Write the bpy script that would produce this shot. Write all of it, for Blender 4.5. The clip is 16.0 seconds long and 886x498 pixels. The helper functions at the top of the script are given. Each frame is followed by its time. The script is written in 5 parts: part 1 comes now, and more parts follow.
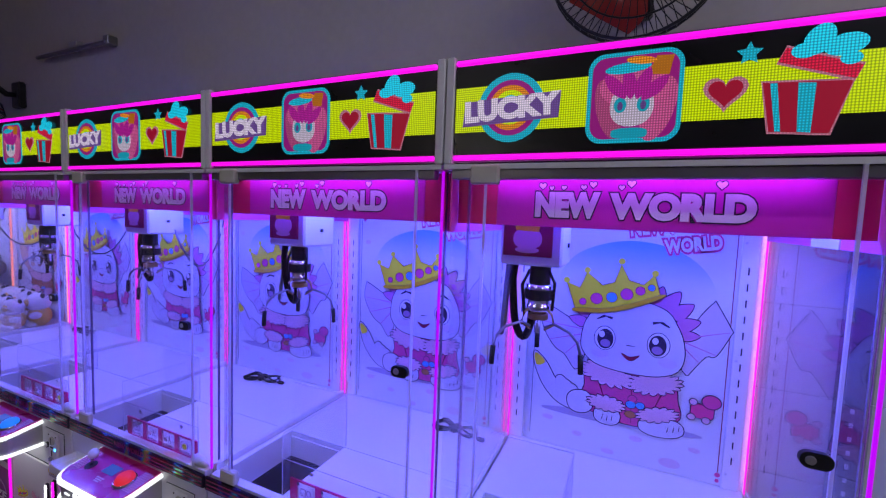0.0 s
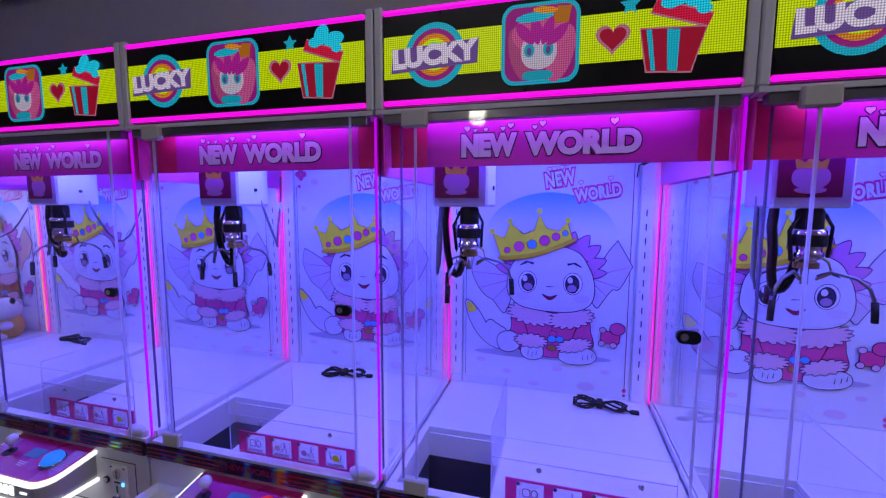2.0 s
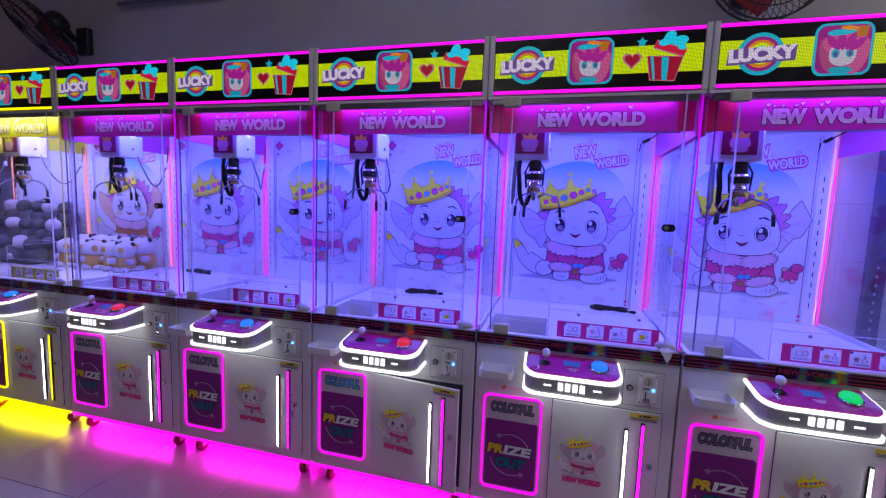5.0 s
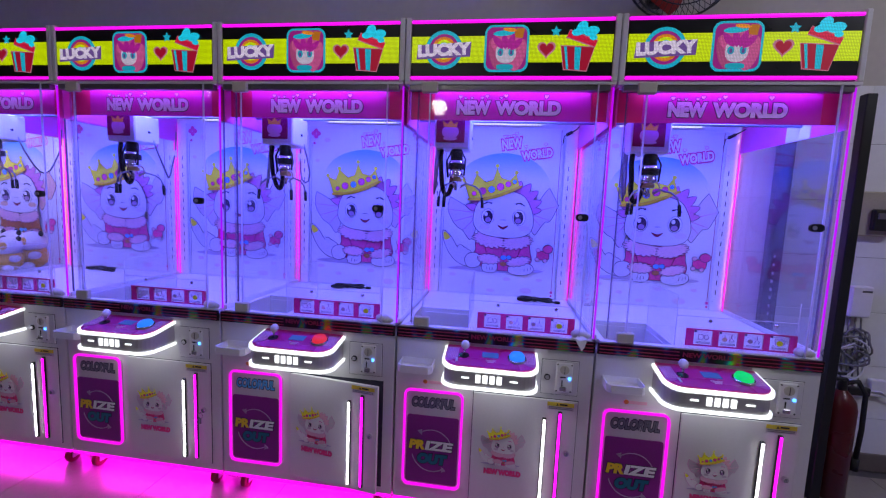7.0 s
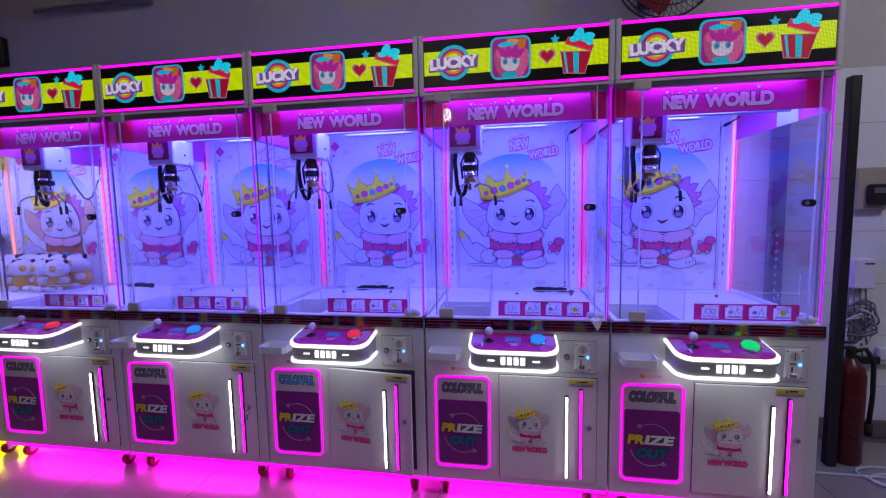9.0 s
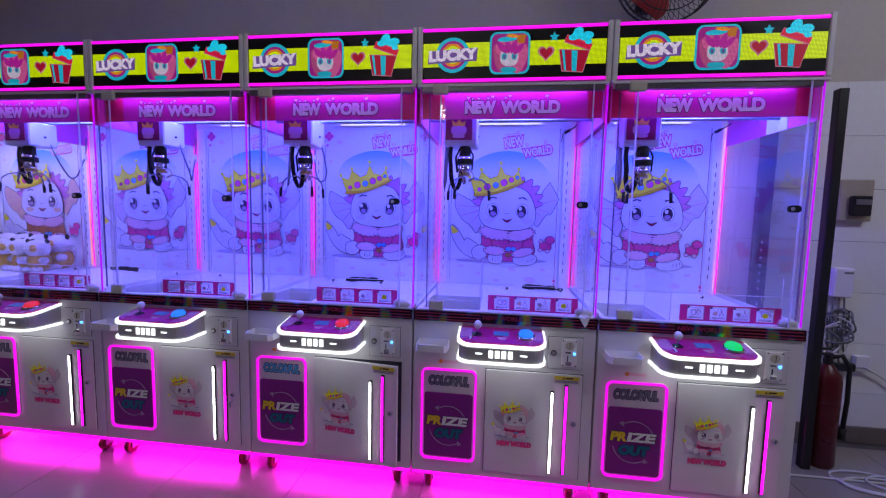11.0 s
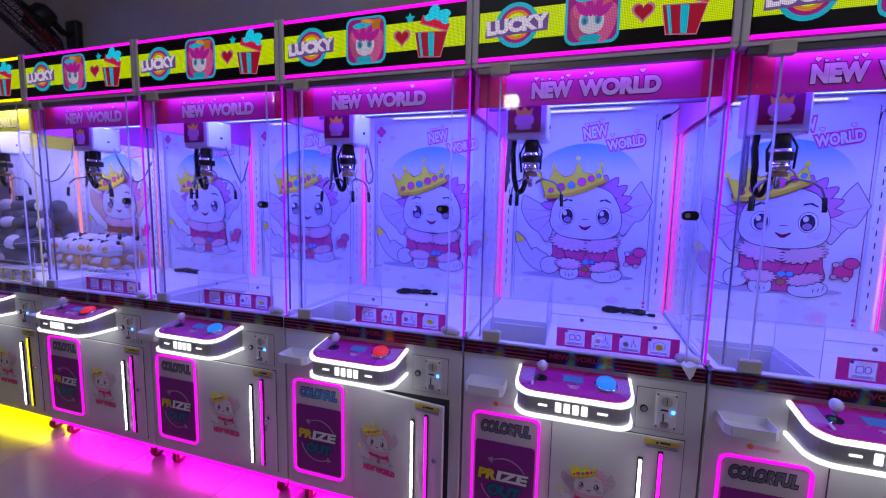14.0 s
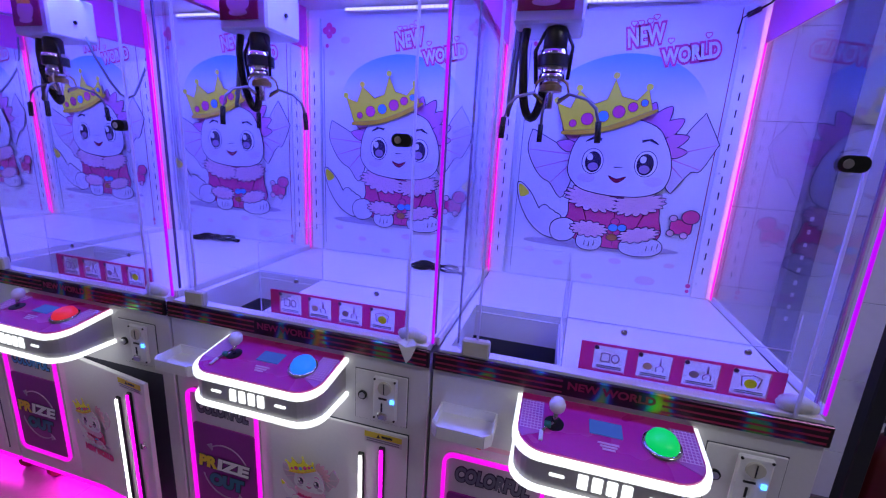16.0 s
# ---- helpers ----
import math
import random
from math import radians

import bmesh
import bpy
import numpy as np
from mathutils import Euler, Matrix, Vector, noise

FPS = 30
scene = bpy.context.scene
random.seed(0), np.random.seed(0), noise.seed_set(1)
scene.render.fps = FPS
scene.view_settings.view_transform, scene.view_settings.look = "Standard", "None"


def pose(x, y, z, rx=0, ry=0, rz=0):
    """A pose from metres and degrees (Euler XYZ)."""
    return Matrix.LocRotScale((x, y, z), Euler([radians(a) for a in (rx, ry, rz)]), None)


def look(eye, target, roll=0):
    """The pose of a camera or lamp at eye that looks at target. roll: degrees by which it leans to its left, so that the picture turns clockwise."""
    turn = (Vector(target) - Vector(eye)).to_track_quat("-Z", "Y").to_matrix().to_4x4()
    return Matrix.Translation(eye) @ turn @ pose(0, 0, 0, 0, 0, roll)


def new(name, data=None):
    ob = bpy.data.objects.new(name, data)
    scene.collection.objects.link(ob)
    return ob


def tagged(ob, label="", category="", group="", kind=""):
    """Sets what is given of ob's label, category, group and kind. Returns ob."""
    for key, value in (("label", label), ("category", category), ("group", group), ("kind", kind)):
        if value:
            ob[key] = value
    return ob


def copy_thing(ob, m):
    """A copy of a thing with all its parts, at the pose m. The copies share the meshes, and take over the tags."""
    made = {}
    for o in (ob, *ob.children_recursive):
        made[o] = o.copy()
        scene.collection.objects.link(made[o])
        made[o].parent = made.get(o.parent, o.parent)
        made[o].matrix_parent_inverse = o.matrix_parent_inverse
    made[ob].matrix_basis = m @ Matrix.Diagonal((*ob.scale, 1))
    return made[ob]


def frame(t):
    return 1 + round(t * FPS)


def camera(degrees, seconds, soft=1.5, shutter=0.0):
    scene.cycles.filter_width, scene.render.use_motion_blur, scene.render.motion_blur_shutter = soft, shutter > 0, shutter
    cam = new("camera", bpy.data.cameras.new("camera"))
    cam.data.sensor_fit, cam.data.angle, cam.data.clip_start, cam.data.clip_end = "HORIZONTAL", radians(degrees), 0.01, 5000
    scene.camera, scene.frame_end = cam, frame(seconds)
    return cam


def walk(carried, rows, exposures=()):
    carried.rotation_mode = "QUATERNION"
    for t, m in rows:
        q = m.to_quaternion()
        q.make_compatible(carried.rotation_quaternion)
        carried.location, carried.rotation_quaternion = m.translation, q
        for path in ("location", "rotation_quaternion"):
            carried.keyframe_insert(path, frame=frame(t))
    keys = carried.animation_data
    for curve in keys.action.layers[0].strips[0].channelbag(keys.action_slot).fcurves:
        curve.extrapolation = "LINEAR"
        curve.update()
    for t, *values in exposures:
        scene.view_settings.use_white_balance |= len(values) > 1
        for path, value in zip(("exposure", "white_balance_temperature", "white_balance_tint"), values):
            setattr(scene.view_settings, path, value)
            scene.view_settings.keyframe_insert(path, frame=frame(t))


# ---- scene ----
cam = camera(93.4, 16.0, soft=1.2)
PATH = [
    (0, (-0.405, -0.879, 1.724), (-1.22, 0.941, 1.574), 2.2),
    (0.5, (-0.539, -0.914, 1.678), (-1.334, 0.915, 1.527), 1.7),
    (1, (-0.754, -0.826, 1.627), (-1.489, 1.027, 1.462), 1.0),
    (1.5, (-0.977, -0.846, 1.583), (-1.615, 1.041, 1.404), 0.5),
    (2, (-1.166, -0.961, 1.615), (-1.698, 0.955, 1.409), 0.2),
    (2.5, (-1.357, -1.183, 1.598), (-1.889, 0.733, 1.386), 0.1),
    (3, (-1.441, -1.39, 1.529), (-1.958, 0.528, 1.296), 0.3),
    (3.2, (-1.458, -1.472, 1.495), (-1.953, 0.451, 1.252), 0.4),
    (5.3, (-1.294, -1.739, 1.39), (-1.782, 0.191, 1.196), 2.5),
    (5.5, (-1.278, -1.716, 1.386), (-1.723, 0.224, 1.196), 2.7),
    (6, (-1.238, -1.645, 1.381), (-1.592, 0.314, 1.183), 3.0),
    (6.5, (-1.202, -1.612, 1.384), (-1.497, 0.355, 1.176), 2.9),
    (7, (-1.197, -1.653, 1.371), (-1.471, 0.317, 1.16), 2.4),
    (7.5, (-1.193, -1.72, 1.356), (-1.481, 0.251, 1.175), 1.3),
    (8, (-1.208, -1.771, 1.354), (-1.522, 0.195, 1.166), 0.0),
    (8.5, (-1.22, -1.792, 1.348), (-1.542, 0.172, 1.149), -1.0),
    (9, (-1.224, -1.807, 1.339), (-1.541, 0.16, 1.159), -1.1),
    (9.5, (-1.225, -1.811, 1.322), (-1.524, 0.159, 1.154), -0.4),
    (12, (-1.242, -1.814, 1.304), (-1.524, 0.157, 1.117), 2.0),
    (12.5, (-1.238, -1.819, 1.308), (-1.578, 0.143, 1.123), 1.7),
    (13, (-1.238, -1.805, 1.306), (-1.666, 0.14, 1.121), 1.8),
    (13.5, (-1.224, -1.691, 1.331), (-1.768, 0.224, 1.132), 1.6),
    (14, (-1.227, -1.464, 1.369), (-1.834, 0.429, 1.147), 1.2),
    (14.5, (-1.147, -1.286, 1.382), (-1.729, 0.609, 1.114), 0.6),
    (15, (-1.01, -1.08, 1.412), (-1.551, 0.818, 1.092), 0.5),
    (15.5, (-0.836, -0.94, 1.349), (-1.333, 0.96, 0.971), 1.2),
    (16, (-0.556, -0.874, 1.334), (-1.071, 1.0, 0.862), 3.2),
]
walk(cam, [(t, look(eye, target, roll)) for t, eye, target, roll in PATH],
     exposures=[(0.0, -0.18), (1.0, -0.30), (2.5, -0.30), (5.0, -0.12), (7.0, -0.06), (13.0, -0.06), (14.5, -0.16), (15.0, -0.26), (15.6, -0.25), (16.0, -0.15)])

# ---- world and light ----
world = bpy.data.worlds.new("room_world")
world.use_nodes = True
world.node_tree.nodes["Background"].inputs[0].default_value = (0.55, 0.6, 0.75, 1)
world.node_tree.nodes["Background"].inputs[1].default_value = 0.05
scene.world = world
scene.view_settings.exposure = 0.0
scene.cycles.transparent_max_bounces = 24

PITCH, LEFT = 0.80, -0.806          # machine spacing and the left seam of the first machine
WIDE = 0.796                        # one machine's width
COUNT = 7                           # five magenta machines and two yellow ones
PINK_LED, YELLOW_LED = (1.0, 0.004, 0.86), (1.0, 0.80, 0.0)


def lamp(name, m, color, watts, sx, sy, spread=180):
    data = bpy.data.lights.new(name, "AREA")
    data.shape, data.size, data.size_y = "RECTANGLE", sx, sy
    data.color, data.energy, data.spread = color, watts, radians(spread)
    ob = new(name, data)
    ob.matrix_world = m
    return ob


for k in range(COUNT):
    x0 = LEFT - PITCH * k
    glow = PINK_LED if k < 5 else YELLOW_LED
    lamp("cabinet_light", pose(x0 + 0.40, 0.22, 1.828, 14, 0, 0), (0.082, 0.110, 1.0) if k < 5 else (0.24, 0.23, 1.0), 20.6, 0.62, 0.16)
    lamp("header_light", pose(x0 + 0.40, 0.034, 1.831, 30, 0, 0), (0.46, 0.10, 1.0) if k < 5 else (1.0, 0.95, 0.4), 0.9 if k < 5 else 2.2, 0.62, 0.02)
    lamp("underglow", pose(x0 + 0.40, 0.10, 0.082, -12, 0, 0), glow, 4.2, 0.70, 0.14)
# the end machine's corner strip shines out on the tiled wall beside it
lamp("corner_strip_light", pose(LEFT + 0.800, 0.704, 1.335, 90, 0, -50), (0.50, 0.15, 1.0), 0.9, 0.008, 0.93)
# fill lights added under the ceiling to brighten wall and machine fronts
lamp("ceiling_tube_light", pose(-1.8, -1.5, 3.42, 40, 0, 0), (0.82, 0.82, 1.0), 9.0, 1.2, 0.12)
lamp("ceiling_tube_light", pose(1.6, -1.5, 3.42, 40, 0, 0), (0.80, 0.81, 1.0), 38, 1.2, 0.12)


# ---- materials ----
def mat(name, color, rough=0.5, metal=0.0, vary=0.08, scale=18.0, bump=0.0, coat=0.0, random_tint=0.0):
    m = bpy.data.materials.new(name)
    m.use_nodes = True
    nt = m.node_tree
    b = nt.nodes["Principled BSDF"]
    b.inputs["Metallic"].default_value = metal
    b.inputs["Coat Weight"].default_value = coat
    co = nt.nodes.new("ShaderNodeTexCoord")
    big, fine = nt.nodes.new("ShaderNodeTexNoise"), nt.nodes.new("ShaderNodeTexNoise")
    big.inputs["Scale"].default_value, fine.inputs["Scale"].default_value = scale * 0.25, scale * 6
    big.inputs["Detail"].default_value, fine.inputs["Detail"].default_value = 3, 2
    mix = nt.nodes.new("ShaderNodeMath")
    mix.operation = "MULTIPLY_ADD"
    mix.inputs[1].default_value = 0.6
    half = nt.nodes.new("ShaderNodeMath")
    half.operation = "MULTIPLY"
    half.inputs[1].default_value = 0.4
    for n in (big, fine):
        nt.links.new(co.outputs["Object"], n.inputs["Vector"])
    nt.links.new(fine.outputs["Fac"], half.inputs[0])
    nt.links.new(big.outputs["Fac"], mix.inputs[0])
    nt.links.new(half.outputs[0], mix.inputs[2])
    ramp = nt.nodes.new("ShaderNodeMapRange")
    ramp.inputs["From Min"].default_value, ramp.inputs["From Max"].default_value = 0.3, 0.7
    ramp.inputs["To Min"].default_value, ramp.inputs["To Max"].default_value = 1 - vary, 1 + vary
    nt.links.new(mix.outputs[0], ramp.inputs["Value"])
    tint = nt.nodes.new("ShaderNodeVectorMath")
    tint.operation = "SCALE"
    tint.inputs[0].default_value = color
    if random_tint:
        info, add = nt.nodes.new("ShaderNodeObjectInfo"), nt.nodes.new("ShaderNodeMath")
        add.operation = "MULTIPLY_ADD"
        add.inputs[1].default_value = random_tint
        nt.links.new(info.outputs["Random"], add.inputs[0])
        nt.links.new(ramp.outputs[0], add.inputs[2])
        nt.links.new(add.outputs[0], tint.inputs["Scale"])
    else:
        nt.links.new(ramp.outputs[0], tint.inputs["Scale"])
    nt.links.new(tint.outputs[0], b.inputs["Base Color"])
    rr = nt.nodes.new("ShaderNodeMapRange")
    rr.inputs["From Min"].default_value, rr.inputs["From Max"].default_value = 0.3, 0.7
    rr.inputs["To Min"].default_value, rr.inputs["To Max"].default_value = max(0.02, rough * 0.85), min(1, rough * 1.15)
    nt.links.new(big.outputs["Fac"], rr.inputs["Value"])
    nt.links.new(rr.outputs[0], b.inputs["Roughness"])
    if bump:
        bp = nt.nodes.new("ShaderNodeBump")
        bp.inputs["Strength"].default_value, bp.inputs["Distance"].default_value = bump, 0.003
        nt.links.new(fine.outputs["Fac"], bp.inputs["Height"])
        nt.links.new(bp.outputs[0], b.inputs["Normal"])
    return m


def glow(name, color, strength):
    m = bpy.data.materials.new(name)
    m.use_nodes = True
    b = m.node_tree.nodes["Principled BSDF"]
    b.inputs["Base Color"].default_value = (*[0.3 * c for c in color], 1)
    b.inputs["Roughness"].default_value = 0.4
    b.inputs["Emission Color"].default_value = (*color, 1)
    b.inputs["Emission Strength"].default_value = strength
    return m


def clear(name, tint, gloss, rough=0.02):
    """A thin clear sheet: see-through, with a mirror gloss that grows at grazing angles."""
    m = bpy.data.materials.new(name)
    m.use_nodes = True
    nt = m.node_tree
    nt.nodes.remove(nt.nodes["Principled BSDF"])
    tr, gl, mx, lw, pw, fr = (nt.nodes.new("ShaderNode" + s) for s in ("BsdfTransparent", "BsdfGlossy", "MixShader", "LayerWeight", "Math", "MapRange"))
    tr.inputs[0].default_value = (*tint, 1)
    gl.inputs["Roughness"].default_value = rough
    lw.inputs["Blend"].default_value = 0.5
    pw.operation = "POWER"
    pw.inputs[1].default_value = 3.0
    fr.inputs["To Min"].default_value, fr.inputs["To Max"].default_value = gloss, 0.60
    nt.links.new(lw.outputs["Facing"], pw.inputs[0])
    nt.links.new(pw.outputs[0], fr.inputs["Value"])
    nt.links.new(fr.outputs[0], mx.inputs[0])
    nt.links.new(tr.outputs[0], mx.inputs[1])
    nt.links.new(gl.outputs[0], mx.inputs[2])
    nt.links.new(mx.outputs[0], nt.nodes["Material Output"].inputs["Surface"])
    return m


def fade(name, top, low, z0, z1):
    """A printed colour that runs from low at height z0 to top at z1 of its object."""
    m = mat(name, top, 0.45, vary=0.02)
    nt = m.node_tree
    b = nt.nodes["Principled BSDF"]
    co, sp, mr, mx = (nt.nodes.new("ShaderNode" + s) for s in ("TexCoord", "SeparateXYZ", "MapRange", "Mix"))
    mx.data_type = "RGBA"
    mx.inputs["A"].default_value, mx.inputs["B"].default_value = (*low, 1), (*top, 1)
    mr.interpolation_type = "SMOOTHSTEP"
    mr.inputs["From Min"].default_value, mr.inputs["From Max"].default_value = z0, z1
    nt.links.new(co.outputs["Object"], sp.inputs[0])
    nt.links.new(sp.outputs["Z"], mr.inputs["Value"])
    nt.links.new(mr.outputs[0], mx.inputs["Factor"])
    nt.links.new(mx.outputs["Result"], b.inputs["Base Color"])
    return m


M_BODY = mat("white_powder_coat", (0.74, 0.73, 0.75), 0.38, vary=0.04, bump=0.04)
M_INNER = mat("white_laminate", (0.87, 0.87, 0.88), 0.45, vary=0.04)
M_FOAM = mat("white_foam", (0.85, 0.85, 0.86), 0.9, vary=0.06, bump=0.3, scale=60)
M_GREY = mat("brushed_grey", (0.27, 0.26, 0.29), 0.33, 0.75, vary=0.08, scale=30)
M_TRIM = mat("satin_aluminium", (0.62, 0.61, 0.64), 0.32, 0.85, vary=0.06)
M_CHROME = mat("chrome", (0.75, 0.75, 0.78), 0.12, 1.0, vary=0.05)
M_BRASS = mat("worn_brass", (0.55, 0.38, 0.16), 0.3, 0.9, vary=0.15)
M_BLACK = mat("black_plastic", (0.012, 0.012, 0.014), 0.35, vary=0.15)
M_RUBBER = mat("black_rubber", (0.015, 0.015, 0.016), 0.7, vary=0.15)
# near-black colour standing in for shade in gaps and the chute's depth
M_GAPSHADE = mat("hollow_shade", (0.05, 0.05, 0.08), 0.8, vary=0.1)
M_HEAD = mat("magenta_board", (0.74, 0.03, 0.52), 0.35, vary=0.06)
M_SIDE = mat("crimson_pink_board", (0.80, 0.02, 0.17), 0.35, vary=0.06)
# lit copy of the crimson board: the corner strip's pink glow as colour
M_SIDELIT = mat("pink_lit_board", (0.95, 0.09, 0.55), 0.35, vary=0.06)
M_HEADY = mat("yellow_board", (0.86, 0.84, 0.06), 0.35, vary=0.06)
M_BAND = mat("black_foil_band", (0.06, 0.05, 0.06), 0.22, 0.6, vary=0.2, scale=40)
M_BAND.node_tree.nodes["Principled BSDF"].inputs["Thin Film Thickness"].default_value = 520
# rainbow glints of reflected light, painted into the foil's base colour as noise patches
_nt = M_BAND.node_tree
_co, _no, _rp = (_nt.nodes.new("ShaderNode" + k) for k in ("TexCoord", "TexNoise", "ValToRGB"))
_mp = _nt.nodes.new("ShaderNodeMapping")
_mp.inputs["Scale"].default_value = (11, 4, 7)
_no.inputs["Scale"].default_value, _no.inputs["Detail"].default_value = 1.0, 1.0
for _p, _c in ((0.52, (0.05, 0.03, 0.045)), (0.58, (0.10, 0.05, 0.30)), (0.61, (0.06, 0.40, 0.60)), (0.64, (0.15, 0.60, 0.15)), (0.67, (0.80, 0.60, 0.06)), (0.71, (0.85, 0.08, 0.12))):
    _e = _rp.color_ramp.elements.new(_p)
    _e.color = (*_c, 1)
_rp.color_ramp.elements[0].color = (0.05, 0.03, 0.045, 1)
_nt.links.new(_co.outputs["Object"], _mp.inputs["Vector"])
_nt.links.new(_mp.outputs[0], _no.inputs["Vector"])
_nt.links.new(_no.outputs["Fac"], _rp.inputs[0])
_nt.links.new(_rp.outputs[0], M_BAND.node_tree.nodes["Principled BSDF"].inputs["Base Color"])
M_CRIMSON = mat("crimson_print", (0.34, 0.015, 0.075), 0.35, vary=0.05)
M_HOTPINK = mat("pink_print", (0.88, 0.06, 0.26), 0.4, vary=0.06)
M_LID = mat("magenta_plate", (0.62, 0.02, 0.24), 0.28, vary=0.06, coat=0.5)
M_MESH = mat("rose_hatched_plate", (0.55, 0.14, 0.36), 0.5, vary=0.2, scale=120)
M_FLAP = mat("violet_flap", (0.26, 0.012, 0.25), 0.35, vary=0.1, coat=0.15)
M_PALE = mat("pale_lilac_panel", (0.62, 0.55, 0.62), 0.3, vary=0.05)
M_YELLOW = mat("yellow_print", (0.85, 0.60, 0.02), 0.4, vary=0.04)
M_WHITEP = mat("white_print", (0.82, 0.82, 0.82), 0.4, vary=0.03)
M_TEAL = mat("teal_print", (0.01, 0.15, 0.24), 0.35, vary=0.05)
M_INK = mat("dark_ink", (0.035, 0.02, 0.06), 0.45, vary=0.05)
M_LILAC = mat("lilac_print", (0.80, 0.76, 0.86), 0.45, vary=0.04)
M_SKIN = mat("pale_print", (0.72, 0.70, 0.80), 0.45, vary=0.03)
M_WING = mat("pale_pink_print", (0.70, 0.60, 0.72), 0.45, vary=0.03)
M_FUR = mat("pale_rose_print", (0.84, 0.50, 0.62), 0.5, vary=0.06)
M_ROBE = mat("rose_red_print", (0.84, 0.08, 0.30), 0.45, vary=0.06)
M_PLUM = mat("plum_print", (0.70, 0.22, 0.52), 0.45, vary=0.05)
M_DARKBAND = mat("slate_band", (0.09, 0.085, 0.12), 0.45, 0.3, vary=0.1)
M_SKIRT = mat("brown_skirting", (0.16, 0.13, 0.12), 0.5, vary=0.15)
M_OCHRE = mat("ochre_print", (0.55, 0.20, 0.06), 0.45, vary=0.06)
M_PEACH = mat("peach_print", (0.78, 0.50, 0.35), 0.45, vary=0.04)
M_GOLD = mat("gold_print", (0.98, 0.95, 0.03), 0.4, vary=0.05)
M_BLUEP = mat("blue_print", (0.10, 0.42, 0.80), 0.4, vary=0.04)
M_CASTER = mat("dark_red_rubber", (0.20, 0.02, 0.03), 0.45, vary=0.12)
M_SMOKE = mat("smoked_edge", (0.16, 0.13, 0.26), 0.25, vary=0.1)
M_SHADEP = mat("lilac_shade_print", (0.50, 0.45, 0.62), 0.5, vary=0.05)
M_SPOT = mat("rose_spot_print", (0.78, 0.60, 0.74), 0.5, vary=0.04)
M_POSTER = mat("poster_paper", (0.80, 0.80, 0.84), 0.42, vary=0.03)
M_SKY = fade("sky_print", (0.10, 0.44, 0.88), (0.80, 0.80, 0.84), 1.49, 1.69)
M_GLASS = clear("cabinet_glass", (0.985, 0.985, 0.99), 0.022)
M_ENDGLASS = clear("end_glass", (0.84, 0.85, 0.93), 0.11)
M_ACRYL = clear("clear_acrylic", (0.985, 0.985, 0.99), 0.012)
M_EDGE = mat("acrylic_edge", (0.85, 0.84, 0.92), 0.15, vary=0.05)
_nt = M_EDGE.node_tree
_tl, _mx = _nt.nodes.new("ShaderNodeBsdfTranslucent"), _nt.nodes.new("ShaderNodeMixShader")
_tl.inputs[0].default_value, _mx.inputs[0].default_value = (0.9, 0.88, 0.97, 1), 0.6
_nt.links.new(_nt.nodes["Principled BSDF"].outputs[0], _mx.inputs[1])
_nt.links.new(_tl.outputs[0], _mx.inputs[2])
_nt.links.new(_mx.outputs[0], _nt.nodes["Material Output"].inputs["Surface"])
def thin_print(name, color, solid):
    """Ink on clear film: partly solid, partly letting through what lies behind in its colour."""
    m = mat(name, color, 0.35, vary=0.04)
    nt = m.node_tree
    tr, mx = nt.nodes.new("ShaderNodeBsdfTransparent"), nt.nodes.new("ShaderNodeMixShader")
    tr.inputs[0].default_value, mx.inputs[0].default_value = (*[min(1.0, c) ** 0.5 for c in color], 1), solid
    nt.links.new(tr.outputs[0], mx.inputs[1])
    nt.links.new(nt.nodes["Principled BSDF"].outputs[0], mx.inputs[2])
    nt.links.new(mx.outputs[0], nt.nodes["Material Output"].inputs["Surface"])
    return m


M_STRIP = thin_print("pink_film_print", (0.95, 0.05, 0.32), 0.42)
M_STRIPW = thin_print("white_film_print", (0.94, 0.94, 0.96), 0.22)
M_SHELF = mat("grey_shelf_paint", (0.40, 0.38, 0.40), 0.35, 0.2, vary=0.06, scale=30)
M_WORD = mat("slate_print", (0.16, 0.15, 0.22), 0.35, vary=0.08)
M_RINGP = mat("mauve_print", (0.42, 0.25, 0.44), 0.4, vary=0.06)
M_CREAM = mat("cream_plastic", (0.60, 0.58, 0.50), 0.5, vary=0.05)
M_OLDCREAM = mat("aged_cream_plastic", (0.40, 0.36, 0.28), 0.55, vary=0.12)
M_GREENTAG = mat("green_plastic", (0.02, 0.22, 0.12), 0.4, vary=0.05)
M_WARN = mat("yellow_sticker", (0.72, 0.55, 0.05), 0.5, vary=0.05)
M_ORANGE = mat("orange_sticker", (0.75, 0.25, 0.05), 0.5, vary=0.05)
M_LCD = glow("lcd", (0.05, 0.14, 0.5), 0.5)
M_BLUELED = glow("blue_led", (0.05, 0.25, 1.0), 6)
M_WHITELED = glow("white_led", (0.95, 0.99, 1.0), 1.5)
M_ROOFLED = glow("roof_led", (0.75, 0.75, 1.0), 1.6)
M_PINKLED = glow("pink_led", PINK_LED, 1.1)
M_WHITEBAR = glow("white_bar_led", (1.0, 0.98, 1.0), 5.2)
M_PINKBAR = glow("pink_bar_led", PINK_LED, 3.6)
M_CORNERLED = glow("pink_corner_led", (1.0, 0.01, 0.55), 1.6)
M_VIOLETLED = glow("violet_led", (0.62, 0.0, 1.0), 0.9)
M_PEACHLED = glow("peach_corner_led", (1.0, 0.32, 0.22), 1.6)
M_STRAWLED = glow("straw_led", (0.8, 0.7, 0.35), 0.35)
M_YELLOWLED = glow("yellow_led", YELLOW_LED, 1.6)
